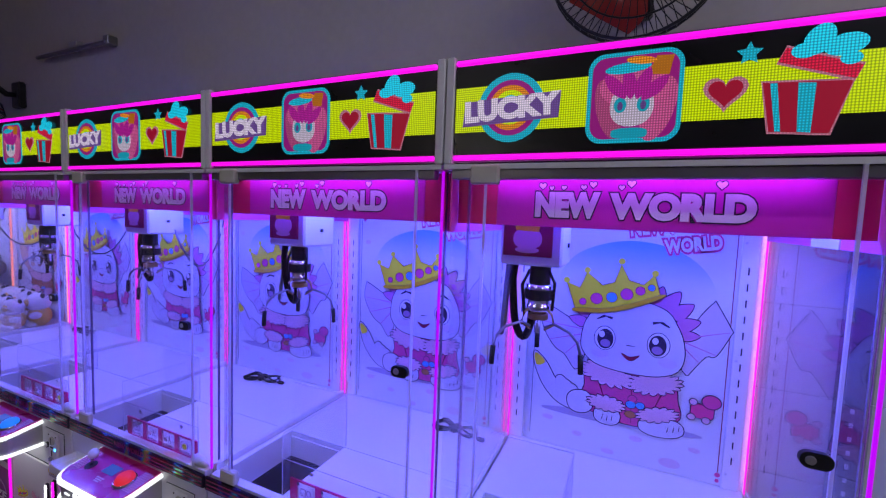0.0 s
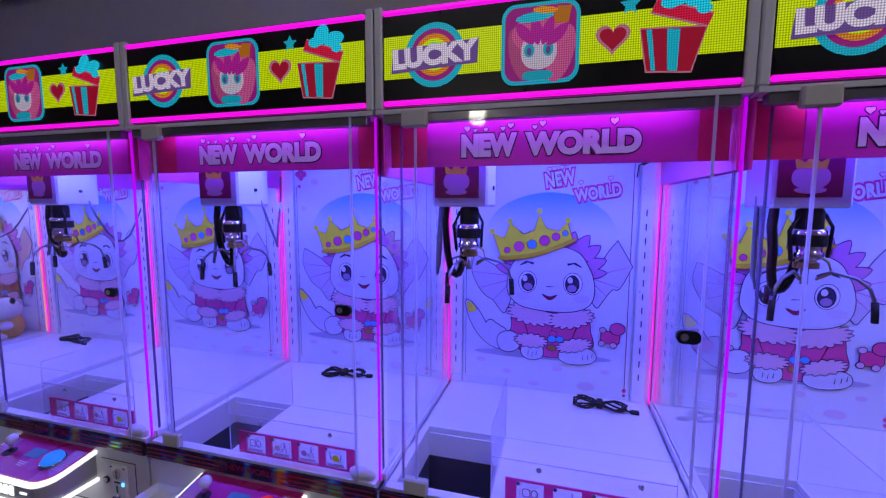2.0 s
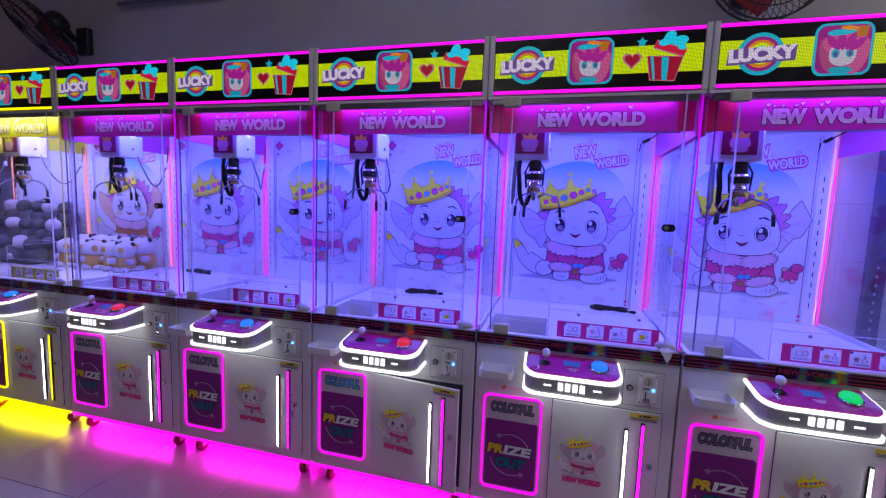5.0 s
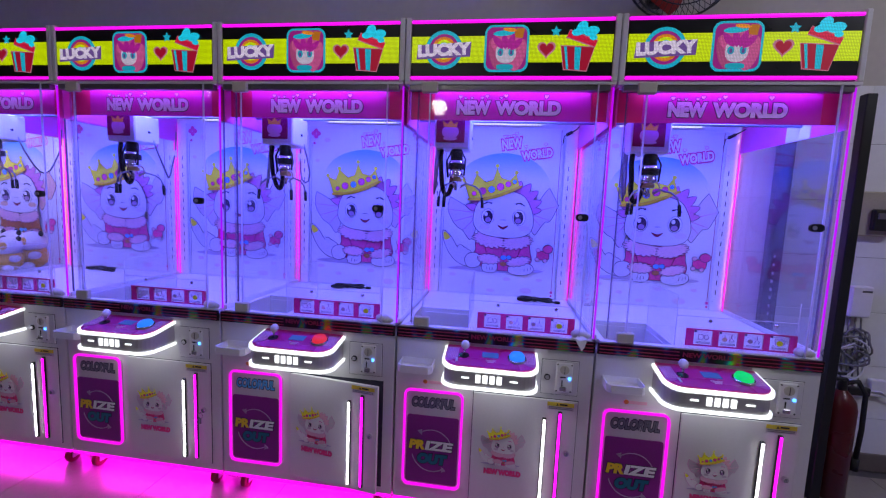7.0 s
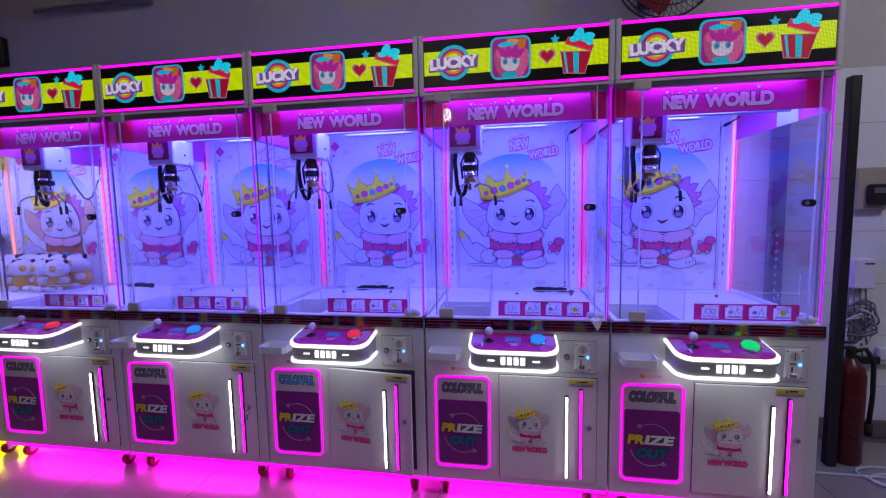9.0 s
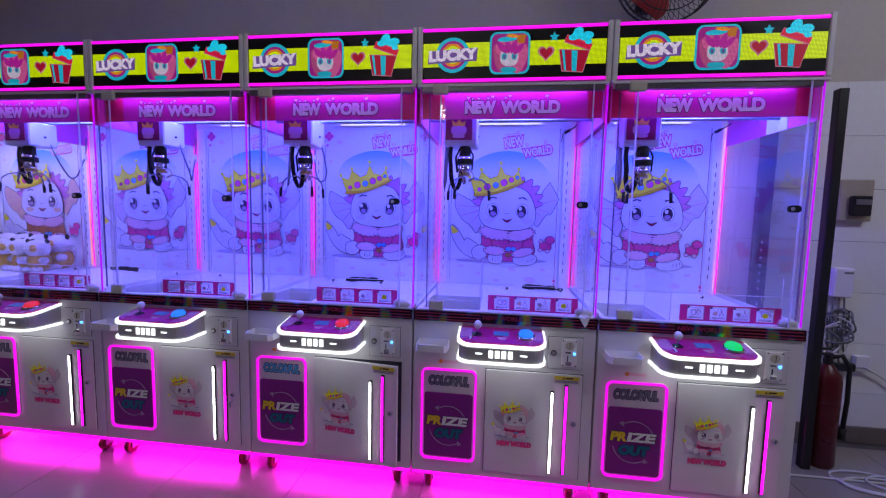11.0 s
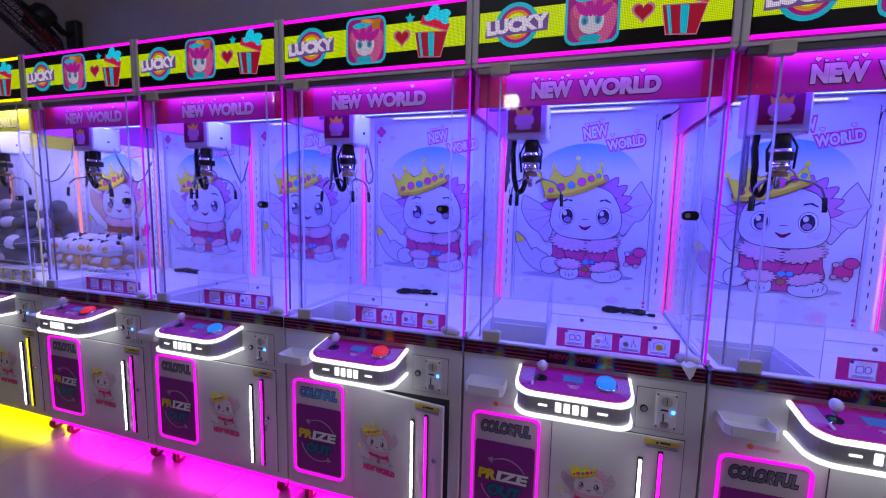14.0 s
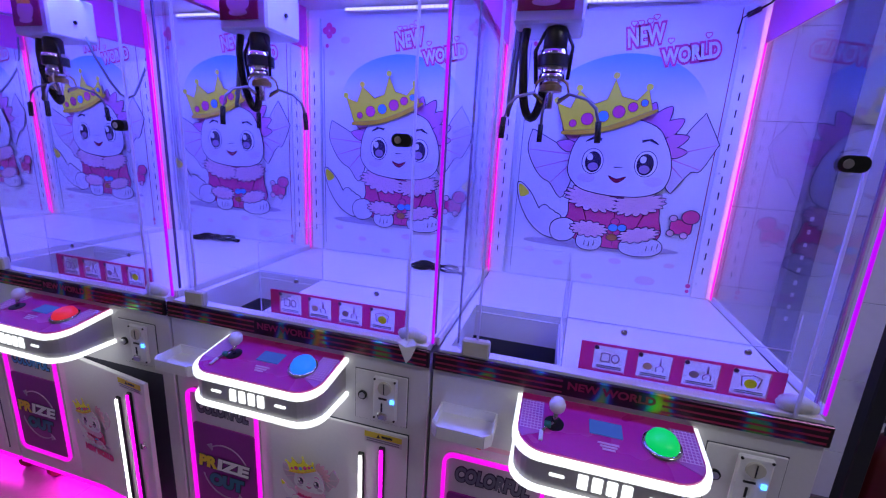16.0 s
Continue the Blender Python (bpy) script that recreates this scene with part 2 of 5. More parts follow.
def dots(m):
    """Turns a glowing colour into the dots of a coarse dot-matrix screen."""
    nt = m.node_tree
    b = nt.nodes["Principled BSDF"]
    co, vo, mr = (nt.nodes.new("ShaderNode" + s) for s in ("TexCoord", "TexVoronoi", "MapRange"))
    vo.inputs["Scale"].default_value, vo.inputs["Randomness"].default_value = 213, 0
    mr.inputs["From Min"].default_value, mr.inputs["From Max"].default_value = 0.22, 0.52
    s = b.inputs["Emission Strength"].default_value
    mr.inputs["To Min"].default_value, mr.inputs["To Max"].default_value = 1.25 * s, 0.35 * s
    nt.links.new(co.outputs["Object"], vo.inputs["Vector"])
    nt.links.new(vo.outputs["Distance"], mr.inputs["Value"])
    nt.links.new(mr.outputs[0], b.inputs["Emission Strength"])


M_SCREEN = mat("black_screen", (0.006, 0.006, 0.008), 0.3, vary=0.2, scale=60)
S_YELLOW = glow("screen_yellow", (0.70, 0.90, 0.0), 0.85)
S_CYAN = glow("screen_cyan", (0.01, 0.55, 0.75), 1.15)
S_HAIR = glow("screen_pink", (0.62, 0.10, 0.30), 0.9)
S_MAG = glow("screen_magenta", (0.62, 0.02, 0.42), 0.9)
S_RED = glow("screen_red", (0.75, 0.01, 0.06), 0.9)
S_ROSE = glow("screen_rose", (0.85, 0.30, 0.45), 0.8)
S_PALE = glow("screen_pale", (0.72, 0.62, 0.80), 0.95)
S_VIOLET = glow("screen_violet", (0.25, 0.12, 0.5), 0.8)
S_ORANGE = glow("screen_orange", (0.9, 0.30, 0.02), 0.9)
for m in (S_YELLOW, S_CYAN, S_MAG, S_RED, S_ROSE, S_PALE, S_VIOLET, S_ORANGE, S_HAIR):
    dots(m)
B_GREEN = glow("button_green", (0.0, 0.75, 0.15), 0.8)
B_BLUE = glow("button_blue", (0.02, 0.22, 0.95), 0.95)
B_RED = glow("button_red", (0.9, 0.03, 0.05), 0.7)
M_PLASTER = mat("grey_plaster", (0.53, 0.49, 0.44), 0.85, vary=0.07, scale=5, bump=0.15)
M_WALLTILE = mat("white_wall_tile", (0.74, 0.75, 0.76), 0.22, vary=0.05, scale=6, random_tint=0.06)
M_GROUT = mat("dark_grout", (0.10, 0.095, 0.09), 0.9, vary=0.15)
M_FLOORTILE = mat("beige_floor_tile", (0.30, 0.27, 0.25), 0.22, vary=0.08, scale=8, random_tint=0.08)
M_STEEL = mat("black_steel", (0.012, 0.012, 0.013), 0.4, vary=0.15)
M_REDPAINT = mat("red_enamel", (0.09, 0.004, 0.007), 0.3, vary=0.08)
M_FANRED = mat("red_fan_plastic", (0.35, 0.02, 0.012), 0.35, vary=0.08)
M_CABLE = mat("white_cable", (0.62, 0.62, 0.62), 0.5, vary=0.06)
M_GREYCABLE = mat("grey_cable", (0.20, 0.20, 0.21), 0.55, vary=0.2)
M_PLUSHW = mat("white_plush", (0.80, 0.78, 0.74), 0.95, vary=0.1, bump=0.7, scale=80)
M_PLUSHY = mat("yellow_plush", (0.80, 0.50, 0.08), 0.95, vary=0.12, bump=0.7, scale=80)
M_TOYDARK = mat("mixed_dark_plush", (0.14, 0.15, 0.14), 0.9, vary=0.5, bump=0.6, scale=40)


# ---- mesh tools ----
class Shape:
    """Gathers faces for one mesh."""

    def __init__(self):
        self.v, self.f, self.m, self.mats, self.smooth, self.layer = [], [], [], [], [], 0

    def slot(self, material):
        if material not in self.mats:
            self.mats.append(material)
        return self.mats.index(material)

    def add(self, verts, faces, material, smooth=False):
        n, s = len(self.v), self.slot(material)
        self.v += [tuple(p) for p in verts]
        self.f += [tuple(i + n for i in f) for f in faces]
        self.m += [s] * len(faces)
        self.smooth += [smooth] * len(faces)
        return self

    def box(self, x0, x1, y0, y1, z0, z1, material, c=0.0):
        """A box, with chamfered edges where c is given."""
        if c <= 0:
            v = [(x, y, z) for x in (x0, x1) for y in (y0, y1) for z in (z0, z1)]
            f = [(0, 1, 3, 2), (4, 6, 7, 5), (0, 4, 5, 1), (2, 3, 7, 6), (0, 2, 6, 4), (1, 5, 7, 3)]
            return self.add(v, f, material)
        pts = []
        for x, sx in ((x0, 1), (x1, -1)):
            for y, sy in ((y0, 1), (y1, -1)):
                for z, sz in ((z0, 1), (z1, -1)):
                    pts += [(x, y + sy * c, z + sz * c), (x + sx * c, y, z + sz * c), (x + sx * c, y + sy * c, z)]
        i = lambda a, b, d, k: (a * 4 + b * 2 + d) * 3 + k
        f = []
        for a in (0, 1):
            f.append((i(a, 0, 0, 0), i(a, 0, 1, 0), i(a, 1, 1, 0), i(a, 1, 0, 0)))
            f.append((i(0, a, 0, 1), i(0, a, 1, 1), i(1, a, 1, 1), i(1, a, 0, 1)))
            f.append((i(0, 0, a, 2), i(0, 1, a, 2), i(1, 1, a, 2), i(1, 0, a, 2)))
            for b in (0, 1):
                f.append((i(a, b, 0, 0), i(a, b, 1, 0), i(a, b, 1, 1), i(a, b, 0, 1)))
                f.append((i(a, 0, b, 0), i(a, 1, b, 0), i(a, 1, b, 2), i(a, 0, b, 2)))
                f.append((i(0, a, b, 1), i(1, a, b, 1), i(1, a, b, 2), i(0, a, b, 2)))
                for d in (0, 1):
                    f.append((i(a, b, d, 0), i(a, b, d, 1), i(a, b, d, 2)))
        return self.add(pts, f, material)

    def prism(self, outline, y0, y1, material, cap=True):
        """An outline of (x, z) drawn out from y0 to y1."""
        n = len(outline)
        v = [(x, y0, z) for x, z in outline] + [(x, y1, z) for x, z in outline]
        f = [(i, (i + 1) % n, n + (i + 1) % n, n + i) for i in range(n)]
        if cap:
            f += [tuple(range(n)), tuple(range(2 * n - 1, n - 1, -1))]
        return self.add(v, f, material)

    def slab(self, outline, z0, z1, material):
        """An outline of (x, y) drawn up from z0 to z1."""
        n = len(outline)
        v = [(x, y, z0) for x, y in outline] + [(x, y, z1) for x, y in outline]
        f = [(i, (i + 1) % n, n + (i + 1) % n, n + i) for i in range(n)]
        f += [tuple(range(n - 1, -1, -1)), tuple(range(n, 2 * n))]
        return self.add(v, f, material)

    def ring(self, outer, inner, y0, y1, material):
        """A flat frame between two outlines of equal length."""
        n = len(outer)
        v = [(x, y, z) for y in (y0, y1) for o in (outer, inner) for x, z in o]
        f = []
        for i in range(n):
            j = (i + 1) % n
            f += [(i, j, n + j, n + i), (2 * n + i, 3 * n + i, 3 * n + j, 2 * n + j), (i, 2 * n + i, 2 * n + j, j), (n + i, n + j, 3 * n + j, 3 * n + i)]
        return self.add(v, f, material)

    def lathe(self, profile, centre, material, n=20, axis="z", smooth=True):
        """A profile of (radius, height) turned about an axis through centre."""
        v, f = [], []
        for r, h in profile:
            for i in range(n):
                a = 2 * math.pi * i / n
                p = (r * math.cos(a), r * math.sin(a), h)
                p = {"z": p, "y": (p[0], p[2], p[1]), "x": (p[2], p[0], p[1])}[axis]
                v.append([c + q for c, q in zip(centre, p)])
        for k in range(len(profile) - 1):
            for i in range(n):
                j = (i + 1) % n
                f.append((k * n + i, k * n + j, (k + 1) * n + j, (k + 1) * n + i))
        self.add(v, f, material, smooth)
        m = len(profile) - 1
        return self.add(v[:n] + v[m * n:], [tuple(range(n - 1, -1, -1)), tuple(range(n, 2 * n))], material)

    def tube(self, path, r, material, n=8, closed=False):
        """A round rod along a path."""
        pts = [Vector(p) for p in path]
        v, f = [], []
        up = Vector((0.31, 0.2, 0.93))
        for i, p in enumerate(pts):
            a, b = (pts[i - 1], pts[(i + 1) % len(pts)]) if closed else (pts[max(i - 1, 0)], pts[min(i + 1, len(pts) - 1)])
            d = (b - a).normalized()
            s = d.cross(up)
            s = s.normalized() if s.length > 1e-4 else d.orthogonal().normalized()
            w = d.cross(s)
            v += [p + r * (math.cos(2 * math.pi * k / n) * s + math.sin(2 * math.pi * k / n) * w) for k in range(n)]
        last = len(pts) if closed else len(pts) - 1
        for i in range(last):
            i2 = (i + 1) % len(pts)
            for k in range(n):
                k2 = (k + 1) % n
                f.append((i * n + k, i * n + k2, i2 * n + k2, i2 * n + k))
        if not closed:
            f += [tuple(range(n)), tuple((len(pts) - 1) * n + k for k in range(n - 1, -1, -1))]
        return self.add(v, f, material, True)

    def ball(self, centre, radii, material, n=14, rings=9, turn=None):
        v, f = [], []
        turn = turn or Matrix.Identity(3)
        for k in range(rings + 1):
            a = math.pi * k / rings
            for i in range(n):
                b = 2 * math.pi * i / n
                p = turn @ Vector((radii[0] * math.sin(a) * math.cos(b), radii[1] * math.sin(a) * math.sin(b), radii[2] * math.cos(a)))
                v.append(Vector(centre) + p)
        for k in range(rings):
            for i in range(n):
                j = (i + 1) % n
                f.append((k * n + i, (k + 1) * n + i, (k + 1) * n + j, k * n + j))
        return self.add(v, f, material, True)

    def mesh(self, name):
        me = bpy.data.meshes.new(name)
        me.from_pydata(self.v, [], self.f)
        for m in self.mats:
            me.materials.append(m)
        me.polygons.foreach_set("material_index", self.m)
        me.polygons.foreach_set("use_smooth", self.smooth)
        bm = bmesh.new()
        bm.from_mesh(me)
        bmesh.ops.recalc_face_normals(bm, faces=bm.faces)
        bm.to_mesh(me)
        bm.free()
        me.update()
        return me


def part(name, shape, parent, label="", shadow=True):
    ob = new(name, shape.mesh(name))
    ob.parent = parent
    ob.visible_shadow = shadow
    return tagged(ob, label)


def thing(name, shape, m, label, category, group="", kind=""):
    ob = new(name, shape.mesh(name) if shape else None)
    ob.matrix_world = m
    return tagged(ob, label, category, group, kind)


def rounded(x0, x1, z0, z1, r, n=6):
    """Outline of a rounded rectangle."""
    out = []
    for cx, cz, a0 in ((x1 - r, z1 - r, 0), (x0 + r, z1 - r, 90), (x0 + r, z0 + r, 180), (x1 - r, z0 + r, 270)):
        out += [(cx + r * math.cos(radians(a0 + 90 * i / n)), cz + r * math.sin(radians(a0 + 90 * i / n))) for i in range(n + 1)]
    return out


def oval(cx, cz, rx, rz, turn=0, n=24):
    c, s = math.cos(radians(turn)), math.sin(radians(turn))
    pts = [(rx * math.cos(2 * math.pi * i / n), rz * math.sin(2 * math.pi * i / n)) for i in range(n)]
    return [(cx + x * c - z * s, cz + x * s + z * c) for x, z in pts]


def blob(cx, cz, rx, rz, power=2.8, turn=0, n=28):
    c, s = math.cos(radians(turn)), math.sin(radians(turn))
    out = []
    for i in range(n):
        a = 2 * math.pi * i / n
        ca, sa = math.cos(a), math.sin(a)
        x, z = rx * abs(ca) ** (2 / power) * (1 if ca > 0 else -1), rz * abs(sa) ** (2 / power) * (1 if sa > 0 else -1)
        out.append((cx + x * c - z * s, cz + x * s + z * c))
    return out


def soft(points, n=5):
    """A smooth closed outline through a few points."""
    out, k = [], len(points)
    for i in range(k):
        p0, p1, p2, p3 = (points[(i + d) % k] for d in (-1, 0, 1, 2))
        for j in range(n):
            t = j / n
            out.append(tuple(0.5 * (2 * b + (c - a) * t + (2 * a - 5 * b + 4 * c - d) * t * t + (3 * b - a - 3 * c + d) * t ** 3) for a, b, c, d in zip(p0, p1, p2, p3)))
    return out


def fluffy(cx, cz, rx, rz, bumps=16, depth=0.12, turn=0):
    c, s = math.cos(radians(turn)), math.sin(radians(turn))
    out = []
    for i in range(bumps * 4):
        a = 2 * math.pi * i / (bumps * 4)
        k = 1 + depth * abs(math.sin(a * bumps / 2)) - depth / 2
        x, z = rx * k * math.cos(a), rz * k * math.sin(a)
        out.append((cx + x * c - z * s, cz + x * s + z * c))
    return out


def grown(outline, w):
    """The outline moved outwards by w."""
    n = len(outline)
    area = sum(outline[i][0] * outline[(i + 1) % n][1] - outline[(i + 1) % n][0] * outline[i][1] for i in range(n))
    sign = 1 if area > 0 else -1
    out = []
    for i in range(n):
        (xa, za), (xb, zb) = outline[i - 1], outline[(i + 1) % n]
        dx, dz = xb - xa, zb - za
        d = math.hypot(dx, dz) or 1
        out.append((outline[i][0] + sign * w * dz / d, outline[i][1] - sign * w * dx / d))
    return out


def print_on(shape, outline, y, material, line=0.0, ink=None):
    """A flat printed piece that stands 1 mm proud of y towards the viewer, with an inked outline."""
    shape.layer += 1
    y -= 0.00006 * shape.layer
    if line:
        shape.prism(grown(outline, line), y - 0.0008, y, ink or M_INK)
        y -= 0.0008
    shape.prism(outline, y - 0.0008, y, material)
    return y - 0.0008 + 0.00006 * shape.layer


def heart(cx, cz, s, turn=0):
    pts = []
    for i in range(24):
        a = 2 * math.pi * i / 24
        pts.append((16 * math.sin(a) ** 3 / 32, (13 * math.cos(a) - 5 * math.cos(2 * a) - 2 * math.cos(3 * a) - math.cos(4 * a)) / 32))
    c, t = math.cos(radians(turn)), math.sin(radians(turn))
    return [(cx + s * (x * c - z * t), cz + s * (x * t + z * c)) for x, z in pts]


def letters(name, text, x0, x1, z0, z1, y, material, parent, label="", turn=0.0, bold=0.0, line=0.0, ink=None, shear=0.0):
    """Raised lettering that fills a box of (x, z), in front of y; line: an inked edge behind it."""
    layers = [(bold + line, ink, 0.0009), (bold, material, 0.0018)] if line else [(bold, material, 0.0014)]
    shape = Shape()
    fitted = None
    for fat, m, lift in layers:
        cu = bpy.data.curves.new(name, "FONT")
        cu.body, cu.size, cu.offset, cu.extrude, cu.shear, cu.resolution_u = text, 1.0, 0.0, 0.0, shear, 4
        ob = new(name, cu)
        bpy.context.view_layer.update()
        w, h = max(1e-3, ob.dimensions.x), max(1e-3, ob.dimensions.y)
        if fitted is None:
            base = [tuple(c) for c in ob.bound_box]
            fitted = (min(c[0] for c in base), min(c[1] for c in base), (x1 - x0) / w, (z1 - z0) / h)
        lx, lz, sx, sz = fitted
        cu.offset = fat / (0.5 * (sx + sz))
        bpy.context.view_layer.update()
        me = bpy.data.meshes.new_from_object(ob.evaluated_get(bpy.context.evaluated_depsgraph_get()))
        c, s = math.cos(radians(turn)), math.sin(radians(turn))
        vs = []
        for p in me.vertices:
            px, pz = (p.co.x - lx) * sx, (p.co.y - lz) * sz
            vs.append((x0 + px * c - pz * s, y - lift, z0 + px * s + pz * c))
        shape.add(vs, [tuple(f.vertices) for f in me.polygons], m)
        bpy.data.objects.remove(ob)
        bpy.data.curves.remove(cu)
        bpy.data.meshes.remove(me)
    return part(name, shape, parent, label)


# ---- the room ----
WALL_Y = 0.85
thing("wall_north", Shape().box(-7.0, -0.55, WALL_Y, WALL_Y + 0.2, 0, 3.5, M_PLASTER)
      .box(-0.55, 3.0, WALL_Y + 0.012, WALL_Y + 0.2, 0, 3.5, M_PLASTER), pose(0, 0, 0), "matt grey plastered wall behind the machines", "wall", kind="structure")
thing("wall_west", Shape().box(-7.2, -7.0, -6.0, WALL_Y + 0.2, 0, 3.5, M_PLASTER), pose(0, 0, 0), "matt grey plastered side wall", "wall", kind="structure")
thing("wall_east", Shape().box(3.0, 3.2, -6.0, WALL_Y + 0.2, 0, 3.5, M_PLASTER), pose(0, 0, 0), "matt grey plastered side wall", "wall", kind="structure")
thing("wall_south", Shape().box(-7.2, 3.2, -6.2, -6.0, 0, 3.5, M_PLASTER), pose(0, 0, 0), "matt grey plastered wall", "wall", kind="structure")
thing("ceiling", Shape().box(-7.2, 3.2, -6.2, WALL_Y + 0.2, 3.5, 3.65, M_PLASTER), pose(0, 0, 0), "plain grey plastered ceiling", "ceiling", kind="structure")
FLOOR = thing("floor", Shape().box(-7.2, 3.2, -6.2, WALL_Y + 0.2, -0.10, -0.004, M_GROUT), pose(0, 0, 0), "polished beige floor tiles with dark joints", "floor", kind="structure")
thing("baseboard", Shape().box(-0.55, 3.0, WALL_Y - 0.012, WALL_Y + 0.011, 0, 0.10, M_SKIRT, 0.003), pose(0, 0, 0), "dark brown tiled baseboard along the wall", "baseboard", kind="structure")


# ---- claw machines ----
def print_mascot(shape, y, ox, oz, s, robe=None, wing=None, skin=None, ink=None):
    """The plain printed shapes of the poster's figure, at scale s round (ox, oz)."""
    at = lambda pts: [(ox + s * x, oz + s * z) for x, z in pts]
    ln = 0.0030 * s
    robe, wing, skin, ink = robe or M_ROBE, wing or M_WING, skin or M_SKIN, ink or M_INK
    lift = 0.0016

    def stroke(x0, z0, x1, z1, w, yy, m):
        d = math.hypot(x1 - x0, z1 - z0)
        nx, nz = -(z1 - z0) / d * w, (x1 - x0) / d * w
        print_on(shape, at([(x0 - nx, z0 - nz), (x1 - nx * 0.4, z1 - nz * 0.4), (x1 + nx * 0.4, z1 + nz * 0.4), (x0 + nx, z0 + nz)]), yy, m)

    # ground shade of the print, wings with their ribs
    print_on(shape, at(oval(-0.03, -0.300, 0.27, 0.017, 1)), y, M_SHADEP)
    print_on(shape, at(soft([(0.15, 0.0), (0.172, 0.045), (0.205, 0.115), (0.240, 0.164), (0.246, 0.162), (0.293, 0.080), (0.292, 0.066), (0.256, -0.012), (0.228, -0.018), (0.190, -0.075), (0.176, -0.090), (0.15, -0.05)], 3)), y, wing, ln, ink)
    print_on(shape, at(soft([(-0.15, 0.03), (-0.20, 0.048), (-0.290, 0.094), (-0.304, 0.092), (-0.312, 0.030), (-0.282, -0.035), (-0.250, -0.070), (-0.222, -0.085), (-0.182, -0.136), (-0.16, -0.10), (-0.15, -0.05)], 3)), y, wing, ln, ink)
    for x0, z0, x1, z1 in ((0.165, 0.02, 0.256, -0.010), (0.165, 0.035, 0.290, 0.072), (0.165, 0.0, 0.212, -0.045), (-0.165, 0.02, -0.310, 0.030), (-0.165, 0.0, -0.280, -0.036), (-0.165, -0.02, -0.222, -0.084)):
        stroke(x0, z0, x1, z1, 0.0022, y - lift, M_PLUM if s >= 1 else M_FUR)
    # knobbed tail with a yellow tip
    for px, pz, r in ((-0.232, -0.185, 0.018), (-0.212, -0.200, 0.020), (-0.190, -0.212, 0.020)):
        print_on(shape, at(oval(px, pz, r, r * 0.9, n=14)), y, skin, ln, ink)
    print_on(shape, at(soft([(-0.14, -0.245), (-0.205, -0.222), (-0.250, -0.185), (-0.285, -0.130), (-0.322, -0.094), (-0.338, -0.100), (-0.325, -0.160), (-0.285, -0.232), (-0.225, -0.280), (-0.16, -0.285)])), y, skin, ln, ink)
    print_on(shape, at(soft([(-0.293, -0.125), (-0.322, -0.098), (-0.334, -0.104), (-0.326, -0.140), (-0.309, -0.142)], 4)), y - lift, M_GOLD)
    # crest round the back of the head
    for px, pz, a, k in ((0.076, 0.156, 15, 1.0), (0.112, 0.146, 34, 1.1), (0.142, 0.118, 52, 1.1), (0.162, 0.078, 68, 1.0), (0.170, 0.042, 84, 0.8), (-0.166, 0.090, -52, 0.9), (-0.172, 0.048, -76, 0.9)):
        print_on(shape, at(blob(px, pz, 0.022 * k, 0.046 * k, 1.4, -a)), y, M_FUR if s < 1 else M_PLUM, ln, ink)
    # robe, cuffs and feet
    y1 = print_on(shape, at(soft([(-0.135, -0.13), (0.0, -0.11), (0.135, -0.13), (0.158, -0.19), (0.165, -0.25), (0.09, -0.295), (-0.01, -0.302), (-0.10, -0.285), (-0.165, -0.255), (-0.145, -0.19)])), y - lift, robe, ln, ink)
    stroke(-0.098, -0.16, -0.075, -0.225, 0.003, y1, M_CRIMSON)
    stroke(0.108, -0.17, 0.085, -0.235, 0.003, y1, M_CRIMSON)
    stroke(0.012, -0.15, 0.018, -0.295, 0.002, y1, M_CRIMSON)
    for px, pz, rx, rz, t in ((-0.158, -0.252, 0.045, 0.042, 12), (-0.062, -0.284, 0.044, 0.034, 0), (0.112, -0.288, 0.070, 0.034, 4)):
        y2 = print_on(shape, at(blob(px, pz, rx, rz, 2.3, t)), y1 - lift, skin, ln, ink)
    for px, pz in ((-0.078, -0.300), (-0.062, -0.304), (-0.046, -0.300), (0.132, -0.300), (0.150, -0.296), (0.166, -0.288)):
        stroke(px, pz, px + 0.002, pz + 0.018, 0.0016, y2, ink)
    for px, pz, rx, rz, t in ((-0.068, -0.240, 0.060, 0.026, -2), (0.098, -0.246, 0.062, 0.024, 14)):
        print_on(shape, at(fluffy(px, pz, rx, rz, 14, 0.30, t)), y2, M_FUR, ln, ink)
    for px, pz, rx, rz, m in ((0.018, -0.206, 0.014, 0.012, robe), (0.014, -0.228, 0.016, 0.013, M_BLUEP), (0.044, -0.226, 0.014, 0.012, M_BLUEP), (0.014, -0.264, 0.018, 0.012, M_OCHRE)):
        print_on(shape, at(oval(px, pz, rx, rz, n=14)), y1, m, 0.0018 * s, ink)
    print_on(shape, at(fluffy(-0.072, -0.132, 0.086, 0.038, 17, 0.30, -10)), y2, M_FUR, ln, ink)
    print_on(shape, at(fluffy(0.082, -0.138, 0.080, 0.036, 17, 0.30, 12)), y2, M_FUR, ln, ink)
    # head and its plain marks
    y3 = print_on(shape, at(soft([(-0.165, -0.01), (-0.158, -0.055), (-0.118, -0.094), (-0.050, -0.110), (0.024, -0.114), (0.095, -0.108), (0.145, -0.085), (0.165, -0.040), (0.160, 0.02), (0.140, 0.070), (0.100, 0.122), (0.0, 0.148), (-0.10, 0.120), (-0.150, 0.060)])), y2 - lift, skin, ln, ink)
    for px in (-0.100, 0.118):
        print_on(shape, at(oval(px, -0.058, 0.030, 0.016)), y3, wing)
